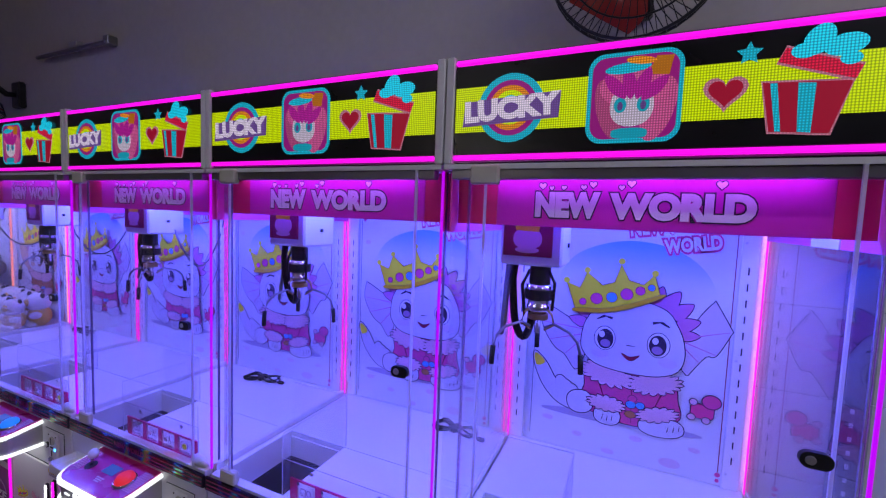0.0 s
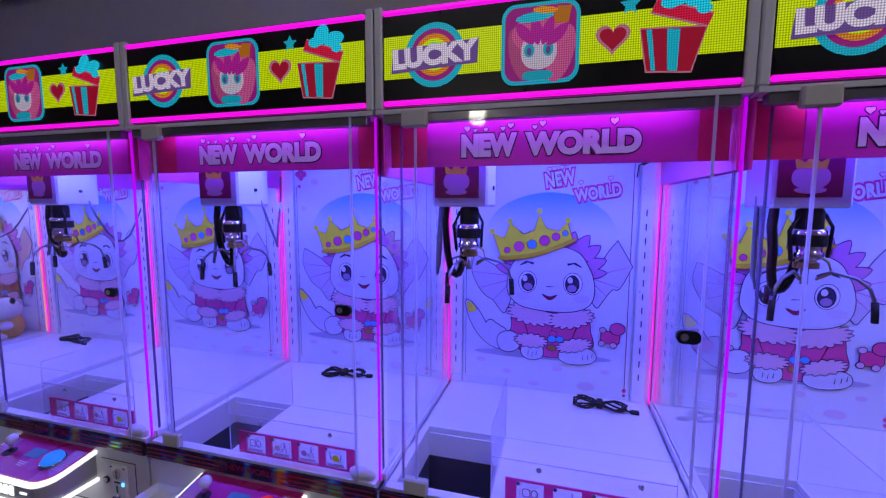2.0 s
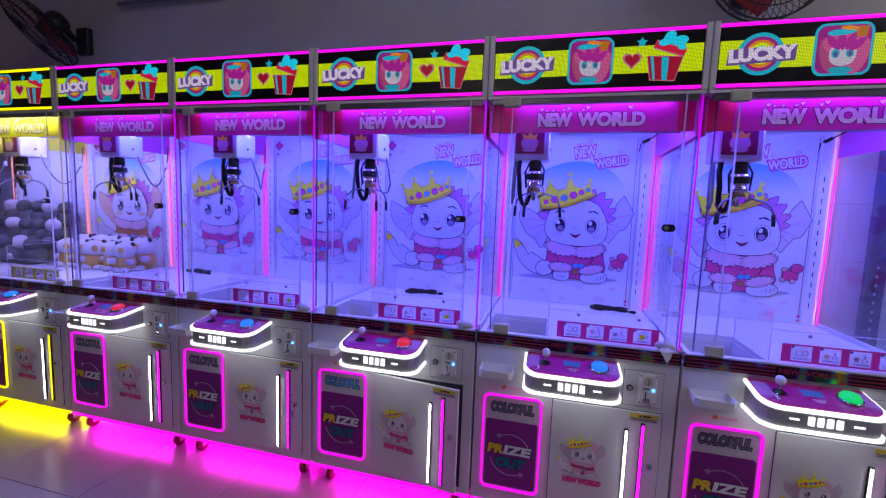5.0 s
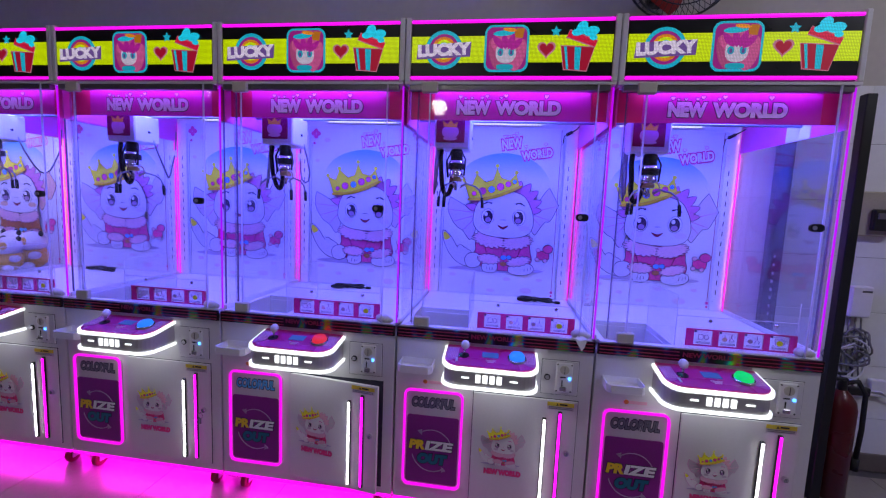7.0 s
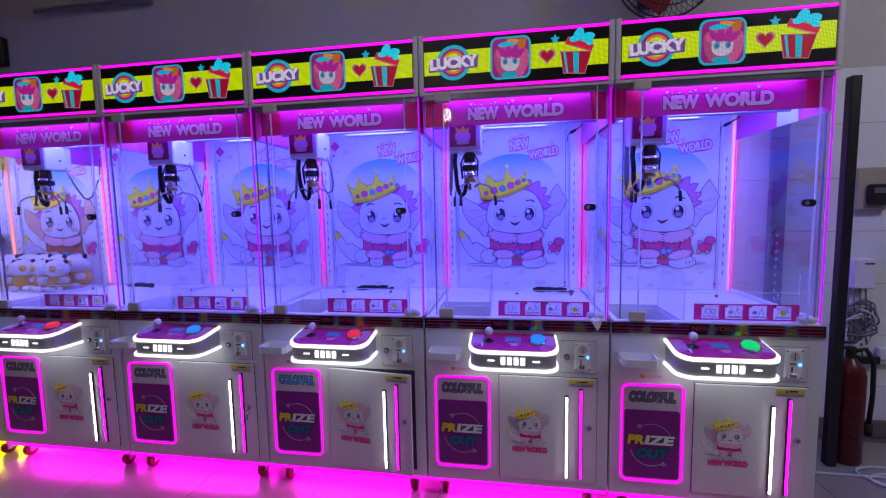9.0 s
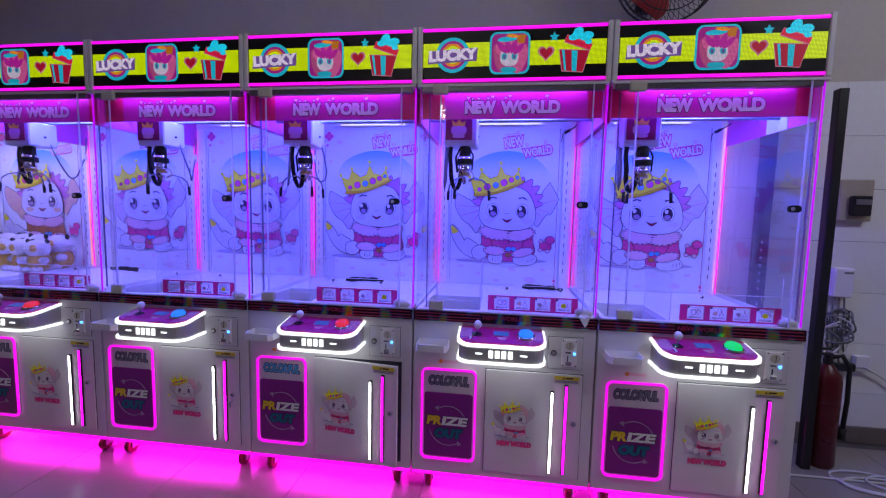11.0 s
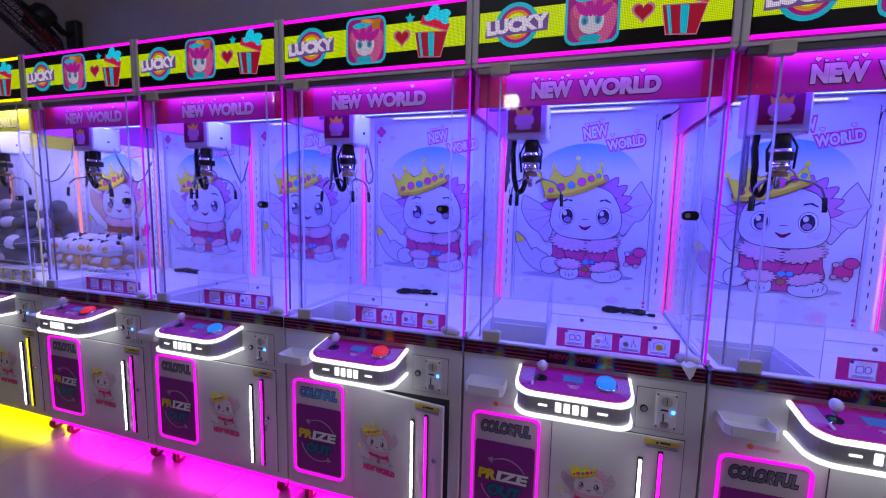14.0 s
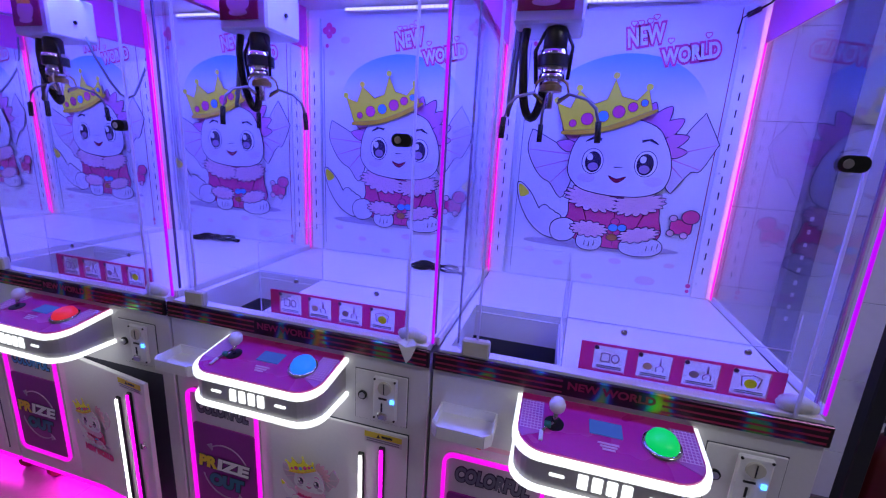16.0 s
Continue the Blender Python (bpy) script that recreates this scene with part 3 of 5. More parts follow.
    for d in (-1, 1):
        px = 0.086 * d
        print_on(shape, at(oval(px, 0.0, 0.034, 0.042)), y3, M_WHITEP, 0.0022 * s, ink)
        print_on(shape, at(oval(px - 0.002 * d, -0.002, 0.027, 0.036)), y3 - lift, M_INK)
        print_on(shape, at(oval(px - 0.003 * d, -0.018, 0.017, 0.014)), y3 - lift * 1.6, M_RINGP)
        print_on(shape, at(oval(px - 0.010, 0.014, 0.010, 0.012, n=14)), y3 - lift * 2.2, M_WHITEP)
        stroke(px + 0.004 * d, 0.080, px + 0.030 * d, 0.066, 0.005, y3, ink)
        stroke(px - 0.022 * d, 0.074, px + 0.006 * d, 0.081, 0.005, y3, ink)
    print_on(shape, at(soft([(-0.028, -0.046), (0.0, -0.056), (0.030, -0.046), (0.012, -0.064), (0.002, -0.068), (-0.010, -0.064)], 3)), y3, M_CRIMSON, 0.0015 * s, ink)
    stroke(-0.014, -0.016, 0.016, -0.015, 0.0018, y3, ink)
    # crown: band, points and stones
    crown = [(-0.190, 0.092), (-0.226, 0.190), (-0.180, 0.172), (-0.158, 0.232), (-0.105, 0.188), (-0.064, 0.204), (-0.046, 0.268), (-0.020, 0.214), (0.028, 0.202), (0.058, 0.240), (0.080, 0.168), (0.030, 0.136), (-0.050, 0.106), (-0.130, 0.090)]
    y4 = print_on(shape, at(crown), y3 - 2 * lift, M_GOLD, ln, M_BRASS)
    print_on(shape, at(soft([(-0.192, 0.086), (-0.10, 0.092), (-0.01, 0.118), (0.084, 0.164), (0.086, 0.176), (0.0, 0.138), (-0.09, 0.108), (-0.192, 0.098)], 4)), y4, M_YELLOW, 0.0014 * s, M_BRASS)
    for px, pz, r, m in ((-0.168, 0.124, 0.011, M_ROBE), (-0.122, 0.140, 0.019, M_ROBE), (-0.072, 0.150, 0.017, M_BLUEP), (-0.024, 0.166, 0.019, M_ROBE), (0.018, 0.182, 0.014, M_ROBE), (0.052, 0.196, 0.010, M_BLUEP)):
        print_on(shape, at(oval(px, pz, r, r, n=16)), y4, m, 0.002 * s, M_CRIMSON)
    for px, pz in ((-0.228, 0.198), (-0.046, 0.280), (-0.158, 0.240), (0.060, 0.246)):
        print_on(shape, at(oval(px, pz, 0.011, 0.011, n=12)), y4, M_GOLD)


def build_poster(root, robe=None, wing=None):
    sh = Shape().box(0.064, 0.717, 0.722, 0.730, 0.868, 1.80, M_POSTER, 0.001)
    poster = part("poster", sh, root, "white poster with a crowned round figure in a red robe")
    y = 0.722
    art = Shape()
    sky = soft([(0.14, 1.36), (0.145, 1.50), (0.22, 1.615), (0.385, 1.668), (0.55, 1.635), (0.65, 1.53), (0.665, 1.36), (0.40, 1.30)])
    print_on(art, sky, y, M_SKY)
    for px, pz, rx, rz in ((0.17, 1.72, 0.02, 0.013), (0.14, 0.975, 0.020, 0.010), (0.25, 0.935, 0.018, 0.010), (0.45, 0.965, 0.022, 0.011), (0.56, 0.905, 0.034, 0.017), (0.36, 0.895, 0.022, 0.010), (0.63, 0.97, 0.018, 0.009), (0.11, 1.60, 0.014, 0.01)):
        print_on(art, oval(px, pz, rx, rz), y, M_SPOT)
    print_on(art, [(0.700, 0.915), (0.7025, 0.915), (0.7025, 1.795), (0.700, 1.795)], y, M_CRIMSON)
    print_on(art, [(0.074, 0.90), (0.0755, 0.90), (0.0755, 1.70), (0.074, 1.70)], y, M_INK)
    print_on(art, oval(0.701, 0.905, 0.008, 0.008), y, M_ROBE)
    print_on(art, oval(0.701, 0.885, 0.006, 0.006), y, M_ROBE)
    for px, pz in ((0.084, 1.755), (0.116, 1.755), (0.100, 1.771), (0.100, 1.739)):
        print_on(art, oval(px, pz, 0.0135, 0.0135, n=12), y, M_ROBE)
    print_on(art, oval(0.09, 1.700, 0.008, 0.008, n=12), y, M_ROBE)
    print_mascot(art, y - 0.001, 0.412, 1.316, 1.0, robe, wing)
    print_on(art, rounded(0.610, 0.675, 1.088, 1.135, 0.012), y, M_HOTPINK, 0.003)
    print_on(art, oval(0.667, 1.148, 0.026, 0.022), y - 0.001, M_ROBE, 0.003)
    for px, pz in ((0.615, 1.140), (0.612, 1.088), (0.655, 1.083)):
        print_on(art, oval(px, pz, 0.011, 0.010), y - 0.001, M_FUR, 0.0025)
    part("poster_print", art, poster)
    letters("lettering", "NEW", 0.390, 0.497, 1.686, 1.738, y - 0.003, M_WHITEP, poster, "white lettering with a pink edge", 9, 0.002, 0.0065, M_HOTPINK)
    letters("lettering", "WORLD", 0.500, 0.662, 1.632, 1.676, y - 0.003, M_WHITEP, poster, "white lettering with a pink edge", 9, 0.002, 0.0065, M_HOTPINK)
    for px, pz in ((0.398, 1.757), (0.418, 1.758), (0.445, 1.763), (0.462, 1.775), (0.515, 1.705), (0.62, 1.72)):
        hs = Shape()
        print_on(hs, heart(px, pz, 0.016), y - 0.002, M_WHITEP, 0.003, M_HOTPINK)
        part("heart", hs, poster)


def build_screen(root, led):
    box = Shape().box(0.0, 0.020, 0.0, 0.16, 1.846, 2.082, M_BODY, 0.003).box(0.776, 0.796, 0.0, 0.16, 1.846, 2.082, M_BODY, 0.003)
    box.box(0.020, 0.776, 0.012, 0.16, 1.850, 2.078, M_GREY)
    sign = part("sign_box", box, root, "lit black display box with a white steel frame")
    for z in (1.853, 2.060):
        part("led_strip", Shape().box(0.022, 0.774, 0.000, 0.012, z + 0.001, z + 0.012, led, 0.003), sign)
    scr = part("screen", Shape().box(0.022, 0.774, 0.005, 0.012, 1.867, 2.059, M_SCREEN), root, "black dot-matrix screen showing a yellow stripe")
    y = 0.005
    a = Shape()
    print_on(a, [(0.024, 1.915), (0.772, 1.915), (0.772, 2.012), (0.024, 2.012)], y, S_YELLOW)
    part("lit_stripe", a, scr, "glowing yellow stripe")
    a = Shape()
    # rainbow badge
    bx, bz = 0.150, 1.962
    for i, (r, m) in enumerate(((0.072, S_CYAN), (0.058, S_MAG), (0.047, S_ORANGE), (0.036, S_YELLOW), (0.025, S_CYAN))):
        print_on(a, oval(bx, bz, r, r * 1.0, n=28), y - 0.001 - 0.001 * i, m)
    print_on(a, [(0.045, 1.925), (0.252, 1.935), (0.255, 1.988), (0.050, 1.978)], y - 0.007, S_VIOLET)
    part("rainbow_badge", a, scr)
    a = Shape()
    # framed badge
    y1 = print_on(a, rounded(0.305, 0.470, 1.880, 2.050, 0.03), y - 0.001, S_CYAN)
    y1 = print_on(a, rounded(0.313, 0.462, 1.888, 2.042, 0.025), y1, S_MAG)
    part("badge_frame", a, scr)
    a = Shape()
    for px, pz, rx, rz, t in ((0.345, 1.945, 0.022, 0.058, 14), (0.432, 1.940, 0.026, 0.060, -16), (0.388, 1.985, 0.060, 0.040, 0)):
        y1 = print_on(a, blob(px, pz, rx, rz, 2.0, t), y1, S_HAIR)
    part("pink_patch", a, scr)
    a = Shape()
    y1 = print_on(a, blob(0.386, 1.948, 0.038, 0.038, 2.3), y1 - 0.0004, S_PALE)
    part("pale_patch", a, scr)
    for px in (0.366, 0.406):
        a = Shape()
        print_on(a, oval(px, 1.950, 0.011, 0.014), y1, S_CYAN)
        print_on(a, oval(px, 1.948, 0.005, 0.008), y1 - 0.0006, S_VIOLET)
        part("cyan_dot", a, scr)
    for px, pz, t in ((0.356, 1.985, 40), (0.380, 1.990, 8), (0.404, 1.988, -20), (0.424, 1.978, -46)):
        a = Shape()
        print_on(a, blob(px, pz, 0.012, 0.030, 1.6, t), y1 - 0.0012, S_MAG)
        part("pink_lock", a, scr)
    a = Shape()
    print_on(a, blob(0.384, 1.897, 0.032, 0.010, 3), y1, S_CYAN)
    part("cyan_collar", a, scr)
    a = Shape()
    print_on(a, [(0.424, 2.036), (0.410, 2.004), (0.446, 2.000), (0.452, 2.034)], y1, S_ORANGE)
    print_on(a, blob(0.376, 2.018, 0.040, 0.010, 2, 4), y1 - 0.0012, S_CYAN)
    print_on(a, blob(0.398, 2.030, 0.026, 0.007, 2, -6), y1 - 0.0018, S_ORANGE)
    part("hair_band", a, scr)
    a = Shape()
    # heart, star and gift
    y2 = print_on(a, heart(0.535, 1.962, 0.068), y - 0.001, S_ROSE)
    print_on(a, heart(0.535, 1.962, 0.052), y2, S_RED)
    part("heart", a, scr)
    a = Shape()
    star = [((0.020 if i % 2 == 0 else 0.010) * math.sin(math.pi * i / 5) + 0.566, (0.020 if i % 2 == 0 else 0.010) * math.cos(math.pi * i / 5) + 2.024) for i in range(10)]
    print_on(a, star, y - 0.001, S_CYAN)
    part("star", a, scr)
    a = Shape()
    y3 = print_on(a, [(0.588, 1.972), (0.602, 1.890), (0.682, 1.884), (0.706, 1.966)], y - 0.001, S_RED, 0.004, S_ROSE)
    print_on(a, [(0.636, 1.968), (0.640, 1.888), (0.658, 1.886), (0.660, 1.966)], y3, S_CYAN)
    print_on(a, [(0.598, 1.970), (0.610, 1.890), (0.618, 1.889), (0.608, 1.970)], y3, S_CYAN)
    part("gift_box", a, scr)
    a = Shape()
    y4 = print_on(a, [(0.606, 2.004), (0.708, 1.968), (0.716, 1.988), (0.616, 2.026)], y3, S_RED, 0.004, S_ROSE)
    part("gift_lid", a, scr)
    bow = Shape()
    for px, pz, rx, rz, t in ((0.658, 2.034, 0.026, 0.019, 60), (0.692, 2.022, 0.028, 0.017, 10), (0.640, 2.018, 0.018, 0.012, 0), (0.700, 2.000, 0.014, 0.010, 0)):
        print_on(bow, oval(px, pz, rx, rz, t), y4, S_CYAN)
    part("ribbon", bow, scr)
    letters("lettering", "LUCKY", 0.055, 0.248, 1.936, 1.976, y - 0.0082, S_PALE, scr, "glowing pale lettering", 2.5, 0.004)


def build_claw(root):
    x, y = 0.196, 0.195
    house = Shape().box(0.100, 0.254, 0.152, 0.30, 1.612, 1.742, M_BODY, 0.006)
    house.box(0.108, 0.230, 0.148, 0.152, 1.636, 1.738, M_CRIMSON, 0.001)
    print_on(house, blob(0.169, 1.680, 0.036, 0.026, 2.3), 0.148, M_FUR)
    print_on(house, [(0.140, 1.700), (0.136, 1.724), (0.156, 1.712), (0.170, 1.728), (0.184, 1.712), (0.200, 1.722), (0.196, 1.698)], 0.147, M_GOLD)
    print_on(house, oval(0.169, 1.652, 0.030, 0.008), 0.147, M_FUR)
    house.lathe([(0.006, 0), (0.006, 0.004)], (0.256, 0.23, 1.665), M_BLACK, 10, "x")
    claw = part("claw_carriage", house, root, "white motor carriage with a magenta badge and a hanging claw")
    for yy, zz in ((0.205, 1.752), (0.260, 1.746)):
        part("rail", Shape().tube([(0.012, yy, zz), (0.784, yy, zz)], 0.007, M_GREY), claw, "grey steel rail")
    body = Shape().lathe([(0.022, 1.612), (0.027, 1.606), (0.027, 1.566), (0.024, 1.562)], (x, y, 0), M_BLACK, 18)
    body.lathe([(0.024, 1.566), (0.034, 1.562), (0.034, 1.538), (0.028, 1.536), (0.028, 1.512), (0.031, 1.510), (0.031, 1.498), (0.021, 1.494), (0.021, 1.480), (0.008, 1.478), (0.008, 1.436)], (x, y, 0), M_CHROME, 18)
    body.lathe([(0.0365, 1.552), (0.0365, 1.526)], (x, y, 0), M_BLACK, 18)
    body.lathe([(0.026, 1.488), (0.026, 1.474)], (x, y, 0), M_BRASS, 18)
    body.tube([(x + 0.024, y - 0.01, 1.60), (x + 0.040, y - 0.012, 1.57), (x + 0.036, y - 0.01, 1.50)], 0.004, M_BLACK, 6)
    body.tube([(x - 0.024, y - 0.01, 1.60), (x - 0.042, y - 0.012, 1.56), (x - 0.034, y - 0.01, 1.49)], 0.005, M_BLACK, 6)
    part("claw_body", body, claw, "chrome claw cylinder with a black collar")
    for a in (-20, 100, 220):
        c, s = math.cos(radians(a)), math.sin(radians(a))
        p = lambda r, z: (x + r * c, y + r * s, z)
        arm = Shape().tube([p(0.022, 1.505), p(0.040, 1.490), p(0.046, 1.465), p(0.020, 1.448)], 0.0035, M_BRASS)
        arm.tube([p(0.022, 1.455), p(0.046, 1.468), p(0.090, 1.456), p(0.112, 1.436), p(0.122, 1.402)], 0.0038, M_GREY)
        arm.tube([p(0.121, 1.408), p(0.123, 1.384), p(0.124, 1.362)], 0.0068, M_RUBBER)
        part("claw_arm", arm, claw, "bent chrome claw arm with a black rubber tip")
    loop = [(0.130 + 0.045 * (1 - math.cos(t)) * 0.55, 0.195 + 0.02 * math.sin(t), 1.51 - 0.095 * math.sin(t)) for t in [math.pi * i / 12 for i in range(13)]]
    part("coiled_cord", Shape().tube([(0.128, 0.20, 1.612), (0.124, 0.197, 1.57)] + loop + [(0.190, 0.2, 1.56), (0.19, 0.2, 1.60)], 0.0105, M_BLACK, 8), claw, "black coiled claw cord")
    part("hanging_cable", Shape().tube([(0.104, 0.23, 1.64), (0.100, 0.22, 1.55), (0.098, 0.21, 1.45), (0.101, 0.20, 1.42), (0.107, 0.20, 1.45), (0.110, 0.22, 1.61)], 0.0055, M_GREYCABLE, 6), claw)


def build_machine(m, led, board, label, group):
    root = thing("claw_machine", None, m, label, "claw machine", group)
    # lower cabinet, hollow
    part("front_panel", Shape().box(0.002, 0.794, 0.0, 0.020, 0.107, 0.828, M_BODY, 0.003), root, "white powder-coated steel front")
    part("rear_plate", Shape().box(0.002, 0.794, 0.74, 0.76, 0.107, 0.828, M_BODY), root)
    for x0 in (0.002, 0.776):
        part("side_panel", Shape().box(x0, x0 + 0.018, 0.0205, 0.7395, 0.107, 0.828, M_BODY), root, "white powder-coated steel side")
    part("base_panel", Shape().box(0.0205, 0.7755, 0.0205, 0.7395, 0.107, 0.122, M_BODY), root)
    part("base_led", Shape().box(0.004, 0.792, -0.004, 0.010, 0.093, 0.106, led, 0.003), root, "glowing strip along the bottom edge")
    for cx in (0.075, 0.720):
        for cy in (0.065, 0.68):
            w = Shape().lathe([(0.004, -0.012), (0.034, -0.012), (0.036, -0.008), (0.036, 0.008), (0.034, 0.012), (0.004, 0.012)], (cx, cy, 0.036), M_CASTER, 18, "x")
            w.lathe([(0.012, -0.014), (0.012, 0.014)], (cx, cy, 0.036), M_TRIM, 12, "x")
            w.box(cx - 0.022, cx - 0.017, cy - 0.018, cy + 0.018, 0.030, 0.082, M_TRIM).box(cx + 0.017, cx + 0.022, cy - 0.018, cy + 0.018, 0.030, 0.082, M_TRIM)
            w.box(cx - 0.032, cx + 0.032, cy - 0.03, cy + 0.03, 0.080, 0.107, M_TRIM, 0.002)
            part("caster", w, root, "dark red caster wheel in a steel fork")
    # foil band
    band = part("foil_band", Shape().box(0.002, 0.794, -0.010, -0.0005, 0.819, 0.864, M_BAND, 0.002), root, "dark shiny foil band with crimson lines")
    for z in (0.8255, 0.8385, 0.8525):
        for x0, x1 in ((0.01, 0.30), (0.50, 0.786)):
            part("band_line", Shape().box(x0, x1, -0.0112, -0.010, z, z + 0.004, M_CRIMSON), band)
    letters("lettering", "NEW WORLD", 0.312, 0.486, 0.838, 0.855, -0.010, M_CRIMSON, band, "crimson lettering", 0, 0.001)
    # prize opening
    o = rounded(0.042, 0.293, 0.175, 0.604, 0.030)
    prize = part("prize_hatch", Shape().prism(o, -0.006, 0.0, M_PALE), root, "prize hatch with a glowing rim and a violet flap")
    part("led_rim", Shape().ring(o, grown(o, -0.009), -0.014, -0.006, led), prize)
    part("flap", Shape().prism(rounded(0.058, 0.277, 0.192, 0.490, 0.012), -0.010, -0.006, M_FLAP), prize, "dark violet plastic flap")
    letters("lettering", "COLORFUL", 0.078, 0.256, 0.528, 0.566, -0.006, M_WORD, prize, "slate lettering with a black edge", 0, 0.002, 0.003, M_INK, 0.15)
    arc = Shape()
    for a0 in (15, 195):
        pts = [(0.168 + 0.086 * math.cos(radians(a0 + 4.6 * i)), -0.0105, 0.338 + 0.092 * math.sin(radians(a0 + 4.6 * i))) for i in range(24)]
        arc.tube(pts, 0.0022, M_RINGP, 6)
        ex, ez = pts[-1][0], pts[-1][2]
        sgn = -1 if a0 < 100 else 1
        arc.prism([(ex, ez + 0.012), (ex, ez - 0.012), (ex + 0.018 * sgn, ez - 0.004 * sgn)], -0.0125, -0.010, M_RINGP)
    part("arrow_ring", arc, prize)
    letters("lettering", "PR", 0.074, 0.133, 0.344, 0.380, -0.0115, M_YELLOW, prize, "yellow lettering", 0, 0.0034, 0.0026, M_INK, 0.12)
    letters("lettering", "IZE", 0.143, 0.254, 0.344, 0.380, -0.0115, M_WHITEP, prize, "white lettering", 0, 0.0034, 0.0026, M_INK, 0.12)
    letters("lettering", "OUT", 0.112, 0.230, 0.284, 0.322, -0.0115, M_TEAL, prize, "teal lettering", 0, 0.0045, 0.003, M_INK, 0.12)
    # service door, hinged at its left edge
    door = part("service_door", Shape().box(0, 0.414, -0.008, 0.006, 0, 0.473, M_BODY, 0.002), root, "white steel door with light bars and a small print")
    door.location = (0.332, 0, 0.141)
    # dark sheet that paints the shade of the gap round the door
    part("door_seam", Shape().box(0.3295, 0.7485, -0.002, 0.0, 0.1385, 0.6165, M_GAPSHADE), root)
    dk = Shape()
    print_mascot(dk, -0.008, 0.132, 0.262, 0.295, M_HOTPINK, M_PALE, M_WHITEP, M_PLUM)
    part("door_print", dk, door, "small printed crowned figure in red")
    letters("lettering", "NEW WORLD", 0.060, 0.206, 0.130, 0.149, -0.008, M_HOTPINK, door, "pink lettering with a dark edge", 0, 0.0022, 0.0016, M_PLUM)
    part("light_bar", Shape().box(0.280, 0.296, -0.016, -0.008, 0.020, 0.398, M_BLACK, 0.002).box(0.283, 0.293, -0.021, -0.016, 0.025, 0.392, M_WHITEBAR, 0.002), door, "white light bar in a black holder")
    part("light_bar", Shape().box(0.339, 0.355, -0.016, -0.008, 0.020, 0.430, M_BLACK, 0.002).box(0.342, 0.352, -0.021, -0.016, 0.026, 0.424, M_PINKBAR if led is M_PINKLED else led, 0.002), door, "coloured light bar in a black holder")
    part("lock", Shape().lathe([(0.013, -0.012), (0.013, -0.008)], (0.382, 0, 0.256), M_TRIM, 16, "y").lathe([(0.009, -0.017), (0.010, -0.012)], (0.382, 0, 0.256), M_CHROME, 16, "y").box(0.381, 0.383, -0.0178, -0.017, 0.250, 0.262, M_BLACK), door, "round steel lock")
    wn = Shape().box(0.296, 0.400, -0.0092, -0.008, 0.434, 0.466, M_PALE).box(0.296, 0.400, -0.0102, -0.0092, 0.450, 0.466, M_WARN)
    wn.prism([(0.330, 0.453), (0.340, 0.453), (0.335, 0.463)], -0.011, -0.0102, M_BLACK).box(0.344, 0.374, -0.011, -0.0102, 0.455, 0.461, M_BLACK)
    for z in (0.438, 0.444):
        wn.box(0.302, 0.394, -0.010, -0.0092, z, z + 0.003, M_GREY)
    part("warning_sticker", wn, door, "yellow and white warning sticker")
    # coin unit
    # its thin dark border paints the shade of the panel gap
    coin = part("coin_panel", Shape().box(0.598, 0.740, -0.005, 0.0, 0.637, 0.777, M_BODY, 0.002).box(0.5965, 0.7415, -0.0015, 0.0, 0.6355, 0.7785, M_GAPSHADE), root, "white steel coin panel")
    part("round_lock", Shape().lathe([(0.012, -0.010), (0.012, -0.005)], (0.620, 0, 0.708), M_BLACK, 16, "y").lathe([(0.008, -0.013), (0.008, -0.010)], (0.620, 0, 0.708), M_TRIM, 14, "y"), coin, "round black lock")
    slot = Shape().box(0.652, 0.716, -0.016, -0.005, 0.652, 0.772, M_INNER, 0.004)
    slot.lathe([(0.017, -0.021), (0.018, -0.016)], (0.684, 0, 0.745), M_CREAM, 18, "y").box(0.683, 0.685, -0.0225, -0.021, 0.731, 0.759, M_BLACK)
    slot.box(0.668, 0.690, -0.0175, -0.016, 0.712, 0.717, M_BLACK).box(0.700, 0.709, -0.020, -0.016, 0.706, 0.716, M_BLUELED)
    slot.box(0.675, 0.679, -0.018, -0.016, 0.678, 0.702, M_BLACK).box(0.668, 0.694, -0.026, -0.016, 0.658, 0.678, M_CHROME, 0.004)
    for sx in (0.657, 0.711):
        for sz in (0.658, 0.766):
            slot.lathe([(0.003, -0.018), (0.003, -0.016)], (sx, 0, sz), M_BLACK, 8, "y")
    part("coin_slot", slot, coin, "white coin slot with a chrome return and a blue light")
    # small sticker over the hatch
    st = Shape().box(0.117, 0.205, -0.0012, 0.0, 0.628, 0.640, M_FUR).lathe([(0.009, -0.002), (0.009, 0)], (0.128, 0, 0.634), M_ORANGE, 12, "y")
    part("sticker", st, root, "small orange and pink sticker")
    # control shelf with round front corners
    plan = [(0.208, 0.0)] + [(0.268 - 0.060 * math.cos(radians(a)), -0.100 - 0.060 * math.sin(radians(a))) for a in range(0, 91, 15)]
    plan += [(0.516 + 0.060 * math.sin(radians(a)), -0.100 - 0.060 * math.cos(radians(a))) for a in range(0, 91, 15)] + [(0.576, 0.0)]
    inset = lambda d: [(0.392 + (x - 0.392) * (1 - d / 0.184), y if y > -0.001 else y * (1 - d / 0.16)) for x, y in plan]
    def slope(shape):
        """Tilts what lies on or round the shelf's top down towards the player."""
        shape.v = [(x, y, z + 0.17 * min(y, 0.0) if z > 0.75 else z) for x, y, z in shape.v]
        return shape

